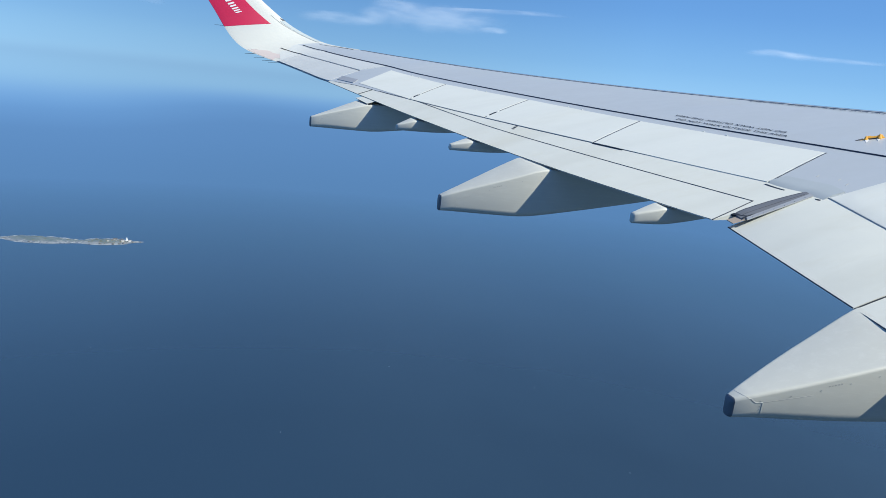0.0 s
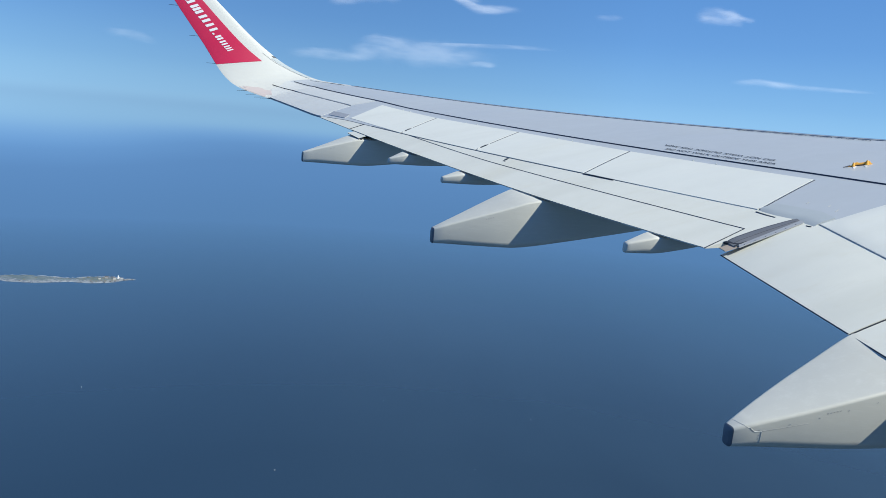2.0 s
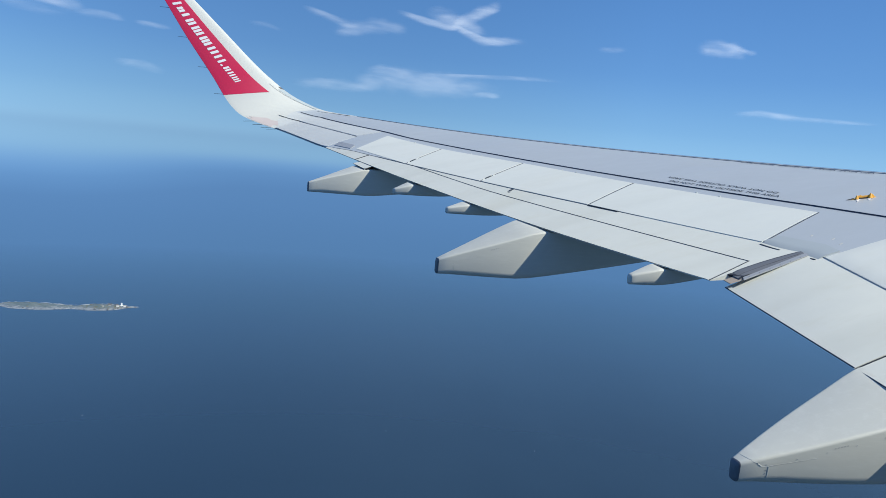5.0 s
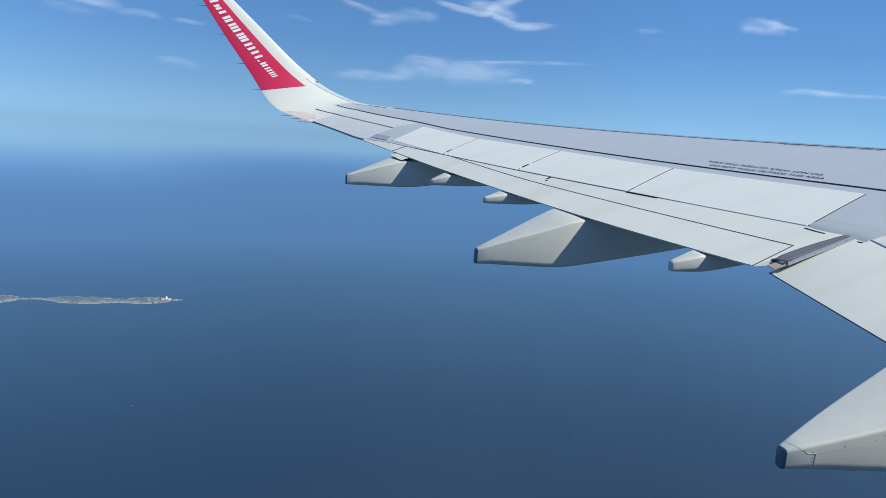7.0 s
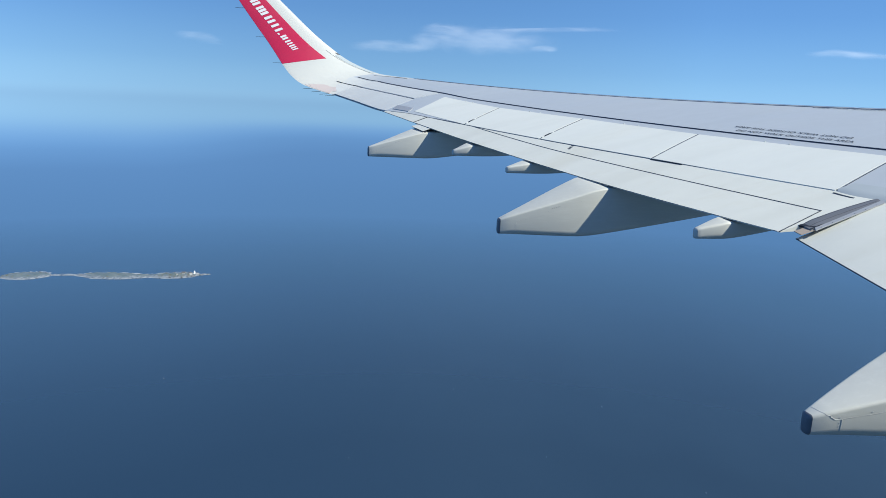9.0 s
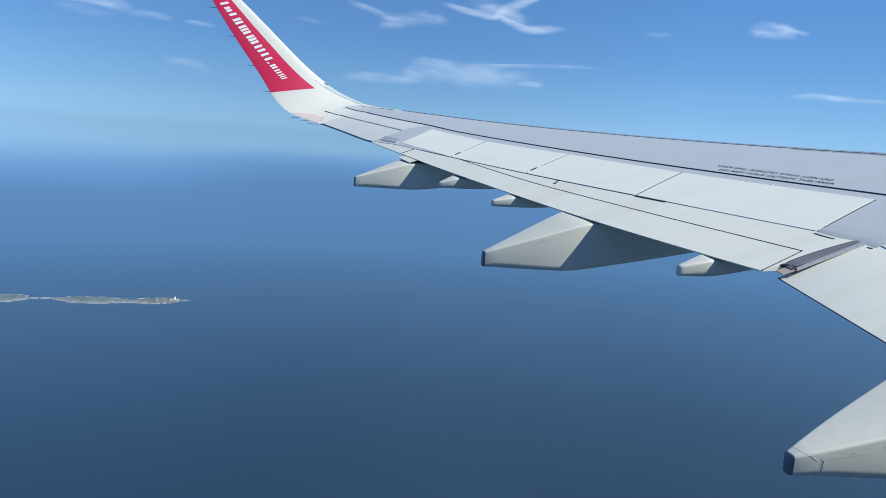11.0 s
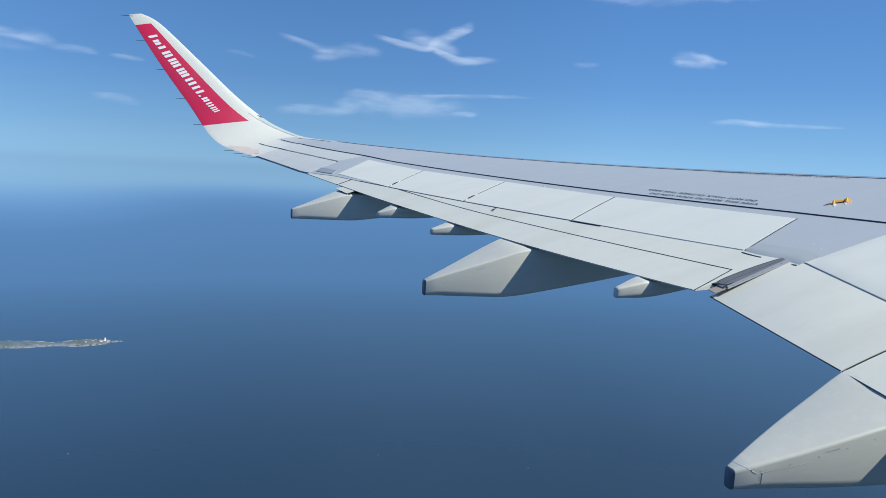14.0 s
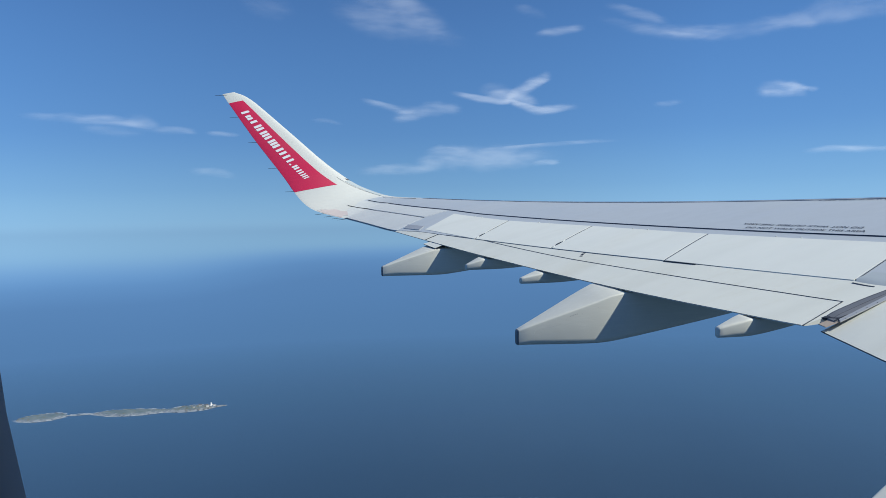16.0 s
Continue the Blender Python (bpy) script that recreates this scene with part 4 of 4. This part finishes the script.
part_under(anchor, "slot", *sheet_slab(lambda a, b: anchor_at(0.36 + 0.42 * a, 0.012, -0.008 + 0.004 * b), lambda a, b: anchor_at(0.36 + 0.42 * a, 0.002, -0.008 + 0.004 * b), 4, 1), SEAL)
part_under(anchor, "tongue", *rod(anchor_at(0.06, 0.010), anchor_at(-0.20, 0.004, -0.004), 0.007, 0.003), RUBBER, "dark worn tongue")


# ---------------------------------------------------------------- seams and fasteners of the fairings
def side_line(secs, i, k):
    """A point on a fairing's skin: station i (may be a fraction), ring place k."""
    i0 = int(i)
    f = i - i0
    n = len(secs[0])
    k0, g = int(k) % n, k - int(k)
    a = secs[i0][k0].lerp(secs[i0][(k0 + 1) % n], g)
    b = secs[min(i0 + 1, len(secs) - 1)][k0].lerp(secs[min(i0 + 1, len(secs) - 1)][(k0 + 1) % n], g)
    return a.lerp(b, f)


def bead(parent, pts, r, material, name):
    secs = []
    for j, p in enumerate(pts):
        d = (Vector(pts[min(j + 1, len(pts) - 1)]) - Vector(pts[max(j - 1, 0)])).normalized()
        u = d.orthogonal().normalized()
        w = d.cross(u)
        secs.append([Vector(p) + (u * math.cos(k * math.pi / 3) + w * math.sin(k * math.pi / 3)) * r for k in range(6)])
    part_under(parent, name, *rings(secs), material)


def dot(parent, p, r, material):
    v, f = rings([[Vector(p) + Vector((r * math.cos(k * math.pi / 4), -0.0007 * a, r * math.sin(k * math.pi / 4))) for k in range(8)] for a in (0, 1)])
    part_under(parent, "fastener", v, f, material)


for ob, secs, size in ((f2, f2s, 1.0), (f3, f3s, 0.85), (f4, f4s, 0.7)):
    # cap joint: over the top, swept back along the near side, then straight down
    curve = [(3.4, 4.0, 0), (3.5, 6.0, 0), (3.6, 8.0, 0), (3.75, 9.0, 0), (3.87, 9.22, 0), (4.0, 9.35, 0), (4.3, 9.40, 0)]
    trail = [spline(curve, q / 30) for q in range(31)]
    if size == 1.0:
        bead(ob, [side_line(secs, p.x, p.y) for p in trail], 0.0016, WHITE, "cap_joint")
    bead(ob, [side_line(secs, 4.3, 9.40 + 1.2 * q / 6) for q in range(7)], 0.0022 if size == 1.0 else 0.0008, WHITE if size == 1.0 else FAIRING, "cap_joint")
    bead(ob, [side_line(secs, 4.35 + 0.45 * q, 9.40 - 0.012 * q) for q in range(6)], 0.0010 if size == 1.0 else 0.0005, FADED, "side_joint")
    for i, k in ((4.2, 9.27), (4.2, 9.62), (4.2, 9.85), (5.6, 9.24), (7.0, 9.20), (8.4, 9.16), (9.8, 9.12), (11.5, 9.10)):
        dot(ob, side_line(secs, i, k) + Vector((0, -0.001, 0)), 0.0026 * size, PLATE)
    for q in range(5):
        skin = lambda a, b, up: side_line(secs, 7.32 + 0.15 * q + 0.07 * a, 9.10 + 0.035 * b) + Vector((0, -up, 0))  # noqa: E731
        v, f = sheet_slab(lambda a, b: skin(a, b, 0.0006), lambda a, b: skin(a, b, -0.001), 2, 1)
        part_under(ob, "stamped_bar", v, f, FADED, soft=False)


# ---------------------------------------------------------------- fuselage and cabin window
def fuselage():
    verts, faces = [], []
    nx, na = 44, 48
    x0, x1 = -6.5, 5.5
    cy, cz, r = -0.98, -0.2, 2.6
    for i in range(nx + 1):
        for k in range(na):
            a = 2 * math.pi * k / na
            verts.append((x0 + (x1 - x0) * i / nx, cy + r * math.cos(a), cz + r * math.sin(a)))
    for i in range(nx):
        for k in range(na):
            q = (i * na + k, i * na + (k + 1) % na, (i + 1) * na + (k + 1) % na, (i + 1) * na + k)
            c = sum((Vector(verts[j]) for j in q), Vector()) / 4
            if c.y > 0 and abs(c.x + 3.62) < 0.42 and abs(c.z - 0.20) < 0.44:
                continue
            faces.append(q)
    faces.append(tuple(range(na)))
    faces.append(tuple(nx * na + k for k in range(na)))
    ob = mesh_part("wall_fuselage", verts, faces, WHITE, None, "plain white fuselage side that carries the wing", closed=False)
    tagged(ob, category="fuselage", kind="structure")


fuselage()


def window_panel():
    """Side panel with a rounded opening through its thickness."""
    cx, cz, hw, hh = -3.622, 0.212, 0.1448, 0.175
    n = 72
    hole, frame_pts = [], []
    for k in range(n):
        a = 2 * math.pi * k / n
        c, s = math.cos(a), math.sin(a)
        e = 2 / 2.15
        hole.append((cx + (hw if c < 0 else 0.19) * math.copysign(abs(c) ** e, c), cz + hh * math.copysign(abs(s) ** e, s)))
        m = max(abs(c), abs(s))
        frame_pts.append((cx + 0.62 * c / m, cz + 0.62 * s / m))
    verts = []
    lips = ((1.550, 0.016), (1.556, 0.006), (1.575, 0.0), (1.594, 0.003), (1.600, 0.012))
    for y, grow in lips:
        for (hx, hz) in hole:
            d = Vector((hx - cx, hz - cz)).normalized()
            verts.append((hx + d.x * grow, y, hz + d.y * grow))
    for y in (1.550, 1.600):
        verts += [(x, y, z) for x, z in frame_pts]
    faces = []
    for j in range(len(lips) - 1):
        for k in range(n):
            faces.append((j * n + k, j * n + (k + 1) % n, (j + 1) * n + (k + 1) % n, (j + 1) * n + k))
    o, b = len(lips) * n, (len(lips) + 1) * n
    for k in range(n):
        k2 = (k + 1) % n
        faces += [(k, k2, o + k2, o + k), ((len(lips) - 1) * n + k, (len(lips) - 1) * n + k2, b + k2, b + k), (o + k, o + k2, b + k2, b + k)]
    ob = mesh_part("window_1", verts, faces, TRIM, None, "rounded grey plastic surround of a cabin window")
    tagged(ob, category="window", kind="structure")


window_panel()

# ---------------------------------------------------------------- sea
SEA_Z = -420.0


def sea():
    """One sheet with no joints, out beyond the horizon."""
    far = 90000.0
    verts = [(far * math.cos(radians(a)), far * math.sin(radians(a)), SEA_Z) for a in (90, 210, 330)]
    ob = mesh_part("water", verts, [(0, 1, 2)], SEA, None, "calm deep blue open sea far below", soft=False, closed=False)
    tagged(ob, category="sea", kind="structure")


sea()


def toward(az, el, height):
    """The place at that height seen in a direction from the window: degrees from straight outboard, and up."""
    d = (height - 0.2) / math.tan(radians(el))
    return Vector((-3.7 + d * math.sin(radians(az)), 1.5 + d * math.cos(radians(az)), height))


# ---------------------------------------------------------------- island
WEST, EAST = toward(-17.4, -12.35, SEA_Z), toward(-3.8, -13.0, SEA_Z)
AXIS = (EAST - WEST)
LENGTH = AXIS.length
AXIS_DIR = AXIS.normalized()
ACROSS = Vector((-AXIS_DIR.y, AXIS_DIR.x, 0))


def half_width(t):
    """Half the island's breadth in metres along its length: a small lobe, a thin spit, the long main part."""
    lobe = 40 * max(0.0, 1 - ((t - 0.11) / 0.115) ** 2) ** 0.55 if t < 0.225 else 0.0
    spit = 4.5 * smooth((t - 0.18) / 0.03) * (1 - smooth((t - 0.42) / 0.06))
    main = 34 * smooth((t - 0.30) / 0.16) * (1 - 0.45 * smooth((t - 0.55) / 0.15)) * max(0.0, 1 - smooth((t - 0.90) / 0.10) * 0.97)
    head = 14 * max(0.0, 1 - ((t - 0.83) / 0.11) ** 2)
    return 0.95 * max(lobe, spit, main + head)


def island():
    verts, faces = [], []
    nt, nw = 220, 22
    for i in range(nt + 1):
        t = i / nt
        wob = noise.noise(Vector((t * 22, 0.3, 0))) * 2.2 + noise.noise(Vector((t * 60, 5.3, 0))) * 1.0
        for j in range(nw + 1):
            q = 2 * j / nw - 1
            side = noise.noise(Vector((t * 45, 9.0 * (1 if q > 0 else -1), 0))) * (4 if q > 0 else 1.2)
            hw = max(0.6, half_width(t) + (wob + side) * (1 if half_width(t) > 8 else 0.25))
            across = q * hw
            p = WEST + AXIS * t + ACROSS * (across + 9 * math.sin(t * 7) * smooth(t * 3))
            rise = max(0.0, 1 - abs(q) ** 2.2)
            z = SEA_Z + 0.4 * (1 - abs(q)) + min(6.0, hw * 0.17) * rise * (0.75 + 0.5 * noise.noise(Vector((p.x * 0.03, p.y * 0.03, 1)))) + 0.5 * noise.noise(Vector((p.x * 0.15, p.y * 0.15, 2))) * rise - (1.0 if abs(q) == 1 else 0.0)
            verts.append((p.x - WEST.x, p.y - WEST.y, z - SEA_Z))
    for i in range(nt):
        for j in range(nw):
            a = i * (nw + 1) + j
            faces.append((a, a + nw + 1, a + nw + 2, a + 1))
    ob = mesh_part("island", verts, faces, GROUND, None, "low narrow island of scrub and pale shore in the sea", closed=False)
    ob.location = (WEST.x, WEST.y, SEA_Z)
    tagged(ob, category="island")


island()


def centre(t, across=0.0):
    return WEST + AXIS * t + ACROSS * (9 * math.sin(t * 7) * smooth(t * 3) + across)


def surf():
    """White water broken along the shore."""
    rng = random.Random(5)
    verts, faces = [], []
    for k in range(240):
        t = rng.uniform(0.0, 1.0)
        side = rng.choice((-1, 1, 1))
        hw = half_width(t)
        if hw < 2:
            hw = 3
        p = centre(t, side * (hw + (rng.uniform(-1.0, 6.0) if side > 0 else rng.uniform(-0.5, 1.0))))
        l, w = (rng.uniform(1.5, 5), rng.uniform(0.5, 1.4)) if side > 0 else (rng.uniform(4, 14), rng.uniform(0.4, 0.9))
        ang = rng.uniform(-0.3, 0.3) if side > 0 else rng.uniform(-0.06, 0.06)
        d = AXIS_DIR * math.cos(ang) + ACROSS * math.sin(ang)
        e = Vector((-d.y, d.x, 0))
        b = len(verts)
        m = 8
        verts.append(p + Vector((0, 0, 0.9)))
        for j in range(m):
            a = 2 * math.pi * j / m
            r = rng.uniform(0.6, 1.2)
            verts.append(p + d * l * r * math.cos(a) + e * w * r * math.sin(a) + Vector((0, 0, 0.25)))
        faces += [(b, b + 1 + j, b + 1 + (j + 1) % m) for j in range(m)]
    ob = mesh_part("surf", verts, faces, FOAM, None, "white surf breaking along the island shore", closed=False)
    tagged(ob, category="surf", kind="stuff")


surf()


def rocks():
    rng = random.Random(8)
    for k in range(110):
        t = rng.choice((rng.uniform(0.82, 0.97), rng.uniform(0.0, 0.2), rng.uniform(0.75, 0.96), rng.uniform(0.75, 0.96), rng.uniform(0.3, 1.0)))
        p = centre(t, rng.uniform(-1, 1) * (half_width(t) * 0.95 + 3))
        r = rng.uniform(0.8, 2.6)
        bm = bmesh.new()
        bmesh.ops.create_icosphere(bm, subdivisions=2, radius=r)
        for v in bm.verts:
            v.co *= 1 + 0.35 * noise.noise(v.co * 0.8 + Vector((k, 0, 0)))
            v.co.z *= 0.55
        me = bpy.data.meshes.new("rock")
        bm.to_mesh(me)
        bm.free()
        me.materials.append(ROCK)
        ob = new("rock", me)
        ob.location = (p.x, p.y, SEA_Z + min(5.0, half_width(t) * 0.15) * 0.5)
        tagged(ob, "weathered boulder on the island shore", "rock", "rocks on the island")


rocks()


def lathe(profile, n=16):
    return rings([[Vector((r * math.cos(2 * math.pi * k / n), r * math.sin(2 * math.pi * k / n), z)) for k in range(n)] for r, z in profile])


def lighthouse():
    base = centre(0.925, 0.0)
    top = new("lighthouse")
    top.location = (base.x, base.y, SEA_Z + 3.0)
    tagged(top, "white lighthouse tower on the island's end", "lighthouse")
    for name, prof, mat, lab in (
        ("tower", ((4.2, 0), (4.0, 1.6), (2.2, 1.8), (1.9, 3.5), (1.6, 5.2), (2.0, 5.4), (2.0, 5.8)), LIME, "white tapered masonry tower"),
        ("lantern", ((1.1, 5.8), (1.1, 6.8), (1.15, 6.85)), LIME, "lantern room"),
        ("dome", ((1.25, 6.85), (0.95, 7.2), (0.4, 7.45), (0.05, 7.6)), LIME, "lantern roof"),
    ):
        v, f = lathe(prof)
        me = bpy.data.meshes.new(name)
        me.from_pydata([tuple(q) for q in v], [], f)
        me.materials.append(mat)
        ob = new(name, me)
        ob.parent = top
        tagged(ob, lab)


lighthouse()


def hut(t, across, w, d, h, turn):
    p = centre(t, across)
    thing = new("keeper_house")
    thing.location = (p.x, p.y, SEA_Z + 2.2)
    thing.rotation_euler = (0, 0, turn)
    tagged(thing, "small whitewashed house beside the lighthouse", "house", "houses by the lighthouse")
    v = [(x, y, z) for z in (0, h) for x, y in ((-w, -d), (w, -d), (w, d), (-w, d))]
    f = [(0, 1, 5, 4), (1, 2, 6, 5), (2, 3, 7, 6), (3, 0, 4, 7), (0, 3, 2, 1)]
    me = bpy.data.meshes.new("wall")
    me.from_pydata(v, [], f)
    me.materials.append(LIME)
    ob = new("wall", me)
    ob.parent = thing
    o = 0.4
    v = [(-w - o, -d - o, h), (w + o, -d - o, h), (w + o, d + o, h), (-w - o, d + o, h), (-w - o, 0, h + d * 0.7), (w + o, 0, h + d * 0.7)]
    f = [(0, 1, 5, 4), (2, 3, 4, 5), (0, 4, 3), (1, 2, 5), (0, 3, 2, 1)]
    me = bpy.data.meshes.new("roof")
    me.from_pydata(v, [], f)
    me.materials.append(ROOF)
    ob = new("roof", me)
    ob.parent = thing


for args in ((0.908, -5, 3.2, 2.2, 2.4, 0.3), (0.94, -4, 2.8, 1.9, 2.2, 0.2), (0.87, 2, 2.5, 1.8, 2.0, -0.2), (0.84, -6, 2.2, 1.6, 2.0, 0.5)):
    hut(*args)


def whitecaps():
    """Scattered small white flecks of breaking water."""
    rng = random.Random(21)
    for k in range(10):
        az, el = rng.uniform(-17, 42), -rng.uniform(5.5, 27)
        p = toward(az, el, SEA_Z + 0.3)
        far = (p - Vector((-3.7, 1.5, 0))).length
        l, w = far * rng.uniform(0.0004, 0.0008), far * rng.uniform(0.0007, 0.0014)
        n = 9
        verts = [(0, 0, far * 0.0006)] + [(l * rng.uniform(0.6, 1.2) * math.cos(2 * math.pi * j / n), w * rng.uniform(0.6, 1.2) * math.sin(2 * math.pi * j / n), 0) for j in range(n)]
        faces = [(0, 1 + j, 1 + (j + 1) % n) for j in range(n)]
        ob = mesh_part("whitecap", verts, faces, FOAM, None, "small white fleck of breaking water", closed=False)
        ob.location = p
        tagged(ob, category="whitecap", group="whitecaps on the sea")


whitecaps()


# ---------------------------------------------------------------- clouds
def cloud(ribbons, strength, label, far=4700.0):
    """Thin sheets of ice cloud lying level in the sky. Each ribbon: three or four (az, el) along its middle and its breadth in degrees."""
    els = [e for ribbon in ribbons for _, e in ribbon[0]]
    lowest = min(els) - max(ribbon[1] for ribbon in ribbons) * 0.5
    height = far * math.tan(radians(max(lowest, 1.2)))
    verts, faces, dens, uvs, power = [], [], [], [], []
    for mid, breadth, force, *ends in ribbons:
        fade_in, fade_out = ends or (0.36, 0.36)
        nu, nv = 40, 12
        b0 = len(verts)
        for i in range(nu + 1):
            u = i / nu
            c = spline([(a, e, 0) for a, e in mid], u)
            for j in range(nv + 1):
                q = 2 * j / nv - 1
                e = c.y + 0.06 * breadth * noise.noise(Vector((c.x * 0.9, breadth, 3.1))) + q * breadth * 0.75 * (0.55 + 0.45 * math.sin(math.pi * u)) * (1 + 0.22 * noise.noise(Vector((c.x * 1.3, breadth + 7, q))))
                p = toward(c.x, max(e, 1.0), height)
                verts.append((p.x, p.y, p.z + 6 * math.sin(5 * u) * (1 - q * q)))
                power.append(0.255 * strength * force)
                dens.append((1 - q * q) ** 1.5 * smooth(u / fade_in) * smooth((1 - u) / fade_out))
                uvs.append((c.x, e))
        for i in range(nu):
            for j in range(nv):
                a = b0 + i * (nv + 1) + j
                faces.append((a, a + nv + 1, a + nv + 2, a + 1))
    me = bpy.data.meshes.new("cloud")
    origin = sum((Vector(v) for v in verts), Vector()) / len(verts)
    me.from_pydata([tuple(Vector(v) - origin) for v in verts], [], faces)
    attr = me.attributes.new("wisp", "FLOAT", "POINT")
    attr.data.foreach_set("value", dens)
    solid = me.attributes.new("strength", "FLOAT", "POINT")
    solid.data.foreach_set("value", power)
    layer = me.uv_layers.new(name="UVMap")
    for loop in me.loops:
        layer.data[loop.index].uv = uvs[loop.vertex_index]
    me.polygons.foreach_set("use_smooth", [True] * len(me.polygons))
    me.materials.append(CLOUD)
    ob = new("cloud", me)
    ob.location = origin
    tagged(ob, label, "cloud", "clouds")


cloud([
    ([(6.1, 4.15), (8.4, 4.27), (10.8, 4.33), (13.4, 4.47)], 0.75, 0.75, 0.3, 0.3),
    ([(10.6, 4.37), (12.8, 5.04), (15.8, 5.12), (19.8, 5.04), (23.0, 5.12)], 1.7, 0.8, 0.2, 0.4),
    ([(11.3, 5.36), (13.4, 5.68), (15.8, 5.55)], 0.75, 0.6, 0.4, 0.4),
    ([(14.6, 5.61), (18.5, 5.75), (22.0, 5.92), (25.0, 6.07), (27.5, 6.10)], 0.3, 0.85, 0.3, 0.4),
    ([(19.7, 4.48), (21.1, 4.57), (22.3, 4.67)], 0.4, 0.8, 0.35, 0.35),
], 0.8, "long thin white streak of cirrus above the wing")
cloud([
    ([(13.5, 10.09), (15.3, 9.65), (17.0, 9.36), (18.5, 9.24)], 0.5, 0.8, 0.3, 0.12),
    ([(16.1, 9.80), (17.9, 9.68), (19.4, 9.43), (20.9, 9.00)], 1, 0.7, 0.3, 0.3),
    ([(17.7, 9.26), (19.1, 9.98), (20.3, 10.57), (21.7, 11.10)], 0.95, 1, 0.25, 0.18),
    ([(17.9, 9.43), (19.3, 8.88), (20.6, 8.51), (22.1, 8.63), (24.0, 8.72)], 0.62, 1.1, 0.2, 0.3),
    ([(15.7, 10.14), (17.2, 10.24), (18.8, 10.07)], 0.8, 0.35, 0.4, 0.4),
], 0.95, "forked white wisp of cirrus")
cloud([
    ([(6.6, 9.68), (8.1, 9.27), (9.8, 8.86), (11.5, 8.68)], 0.5, 0.75, 0.35, 0.3),
    ([(9.0, 8.35), (11.1, 8.64), (12.9, 8.88), (14.9, 8.77)], 0.95, 0.7, 0.3, 0.2),
    ([(9.0, 8.06), (10.4, 8.18), (12.2, 8.51)], 0.5, 0.5, 0.4, 0.4),
], 0.75, "faint curved wisp of cirrus")
cloud([
    ([(35.8, 8.89), (37.0, 8.99), (38.5, 8.86), (39.5, 8.62)], 0.95, 0.9, 0.3, 0.3),
    ([(36.1, 8.70), (37.5, 8.63), (38.9, 8.59)], 0.6, 1.1, 0.3, 0.3),
    ([(37.3, 9.12), (38.4, 9.07), (39.7, 8.80)], 0.4, 0.7, 0.35, 0.35),
    ([(38.8, 8.84), (39.5, 8.73), (40.2, 8.79)], 0.35, 0.4, 0.3, 0.4),
], 1, "small dense white tuft of cloud")
cloud([
    ([(38.7, 4.48), (40.6, 4.57), (42.8, 4.47), (46.0, 4.32)], 0.45, 1, 0.3, 0.55),
    ([(42.0, 4.44), (44.8, 4.36), (48.5, 4.36)], 0.26, 0.6, 0.4, 0.35),
], 0.9, "thin level white streak of cloud")
cloud([
    ([(-17.1, 7.88), (-15.2, 7.86), (-13.1, 7.84), (-10.7, 7.82), (-8.7, 7.60), (-7.0, 7.48)], 0.62, 0.85, 0.25, 0.3),
    ([(-13.3, 7.24), (-10.9, 7.05), (-8.4, 6.99)], 0.6, 0.35, 0.4, 0.4),
    ([(-8.6, 7.11), (-6.7, 7.25), (-5.0, 7.19)], 0.5, 0.6, 0.3, 0.3),
    ([(-4.8, 7.07), (-3.5, 7.03), (-2.0, 7.02)], 0.32, 0.55, 0.35, 0.25),
    ([(-10.5, 7.68), (-9.1, 7.70), (-7.6, 7.53)], 1, 0.5, 0.4, 0.3),
], 0.75, "thin broken white streak of cirrus")
cloud([
    ([(-6.2, 4.27), (-4.2, 4.21), (-2.2, 3.98)], 0.6, 1, 0.35, 0.35),
], 0.4, "small faint wisp of cloud")
cloud([
    ([(28.8, 8.45), (30.0, 8.47), (31.3, 8.64)], 0.4, 1, 0.35, 0.35),
], 0.45, "small faint wisp of cloud")
cloud([
    ([(2.8, 8.06), (4.2, 8.03), (5.7, 7.84)], 0.35, 1, 0.4, 0.4),
], 0.22, "barely visible wisp of cloud")
cloud([
    ([(24.3, 15.22), (28.7, 13.78), (32.7, 13.22), (35.5, 13.18), (38.3, 13.37), (42.1, 13.34), (46.0, 13.12)], 1.05, 0.9, 0.2, 0.2),
    ([(25.2, 15.88), (28.3, 14.87), (30.5, 14.07)], 0.75, 0.7, 0.35, 0.3),
    ([(37.8, 13.58), (42.1, 13.77), (46.7, 13.79)], 1.5, 0.55, 0.35, 0.2),
    ([(28.9, 13.81), (31.7, 13.11), (33.7, 13.02)], 0.4, 0.6, 0.4, 0.4),
], 0.62, "broad faint veil of cirrus")
cloud([
    ([(20.1, 14.03), (22.0, 14.19), (24.4, 14.39)], 0.6, 1, 0.35, 0.3),
    ([(18.5, 16.05), (20.0, 15.76), (21.5, 15.29)], 0.7, 0.35, 0.4, 0.4),
], 0.7, "small white wisp of cloud")
cloud([
    ([(-2.3, 16.51), (-0.0, 16.12), (2.5, 16.00)], 1.3, 0.5, 0.4, 0.4),
    ([(4.1, 16.60), (6.6, 15.62), (9.2, 15.13), (12.3, 14.65), (15.9, 13.55)], 2, 0.9, 0.3, 0.35),
    ([(8.8, 16.91), (11.4, 15.86), (14.2, 14.39)], 2, 0.8, 0.3, 0.4),
    ([(5.4, 17.80), (8.8, 17.18), (12.3, 16.92)], 2.6, 0.8, 0.3, 0.3),
], 0.42, "soft greyish patch of thin cloud")
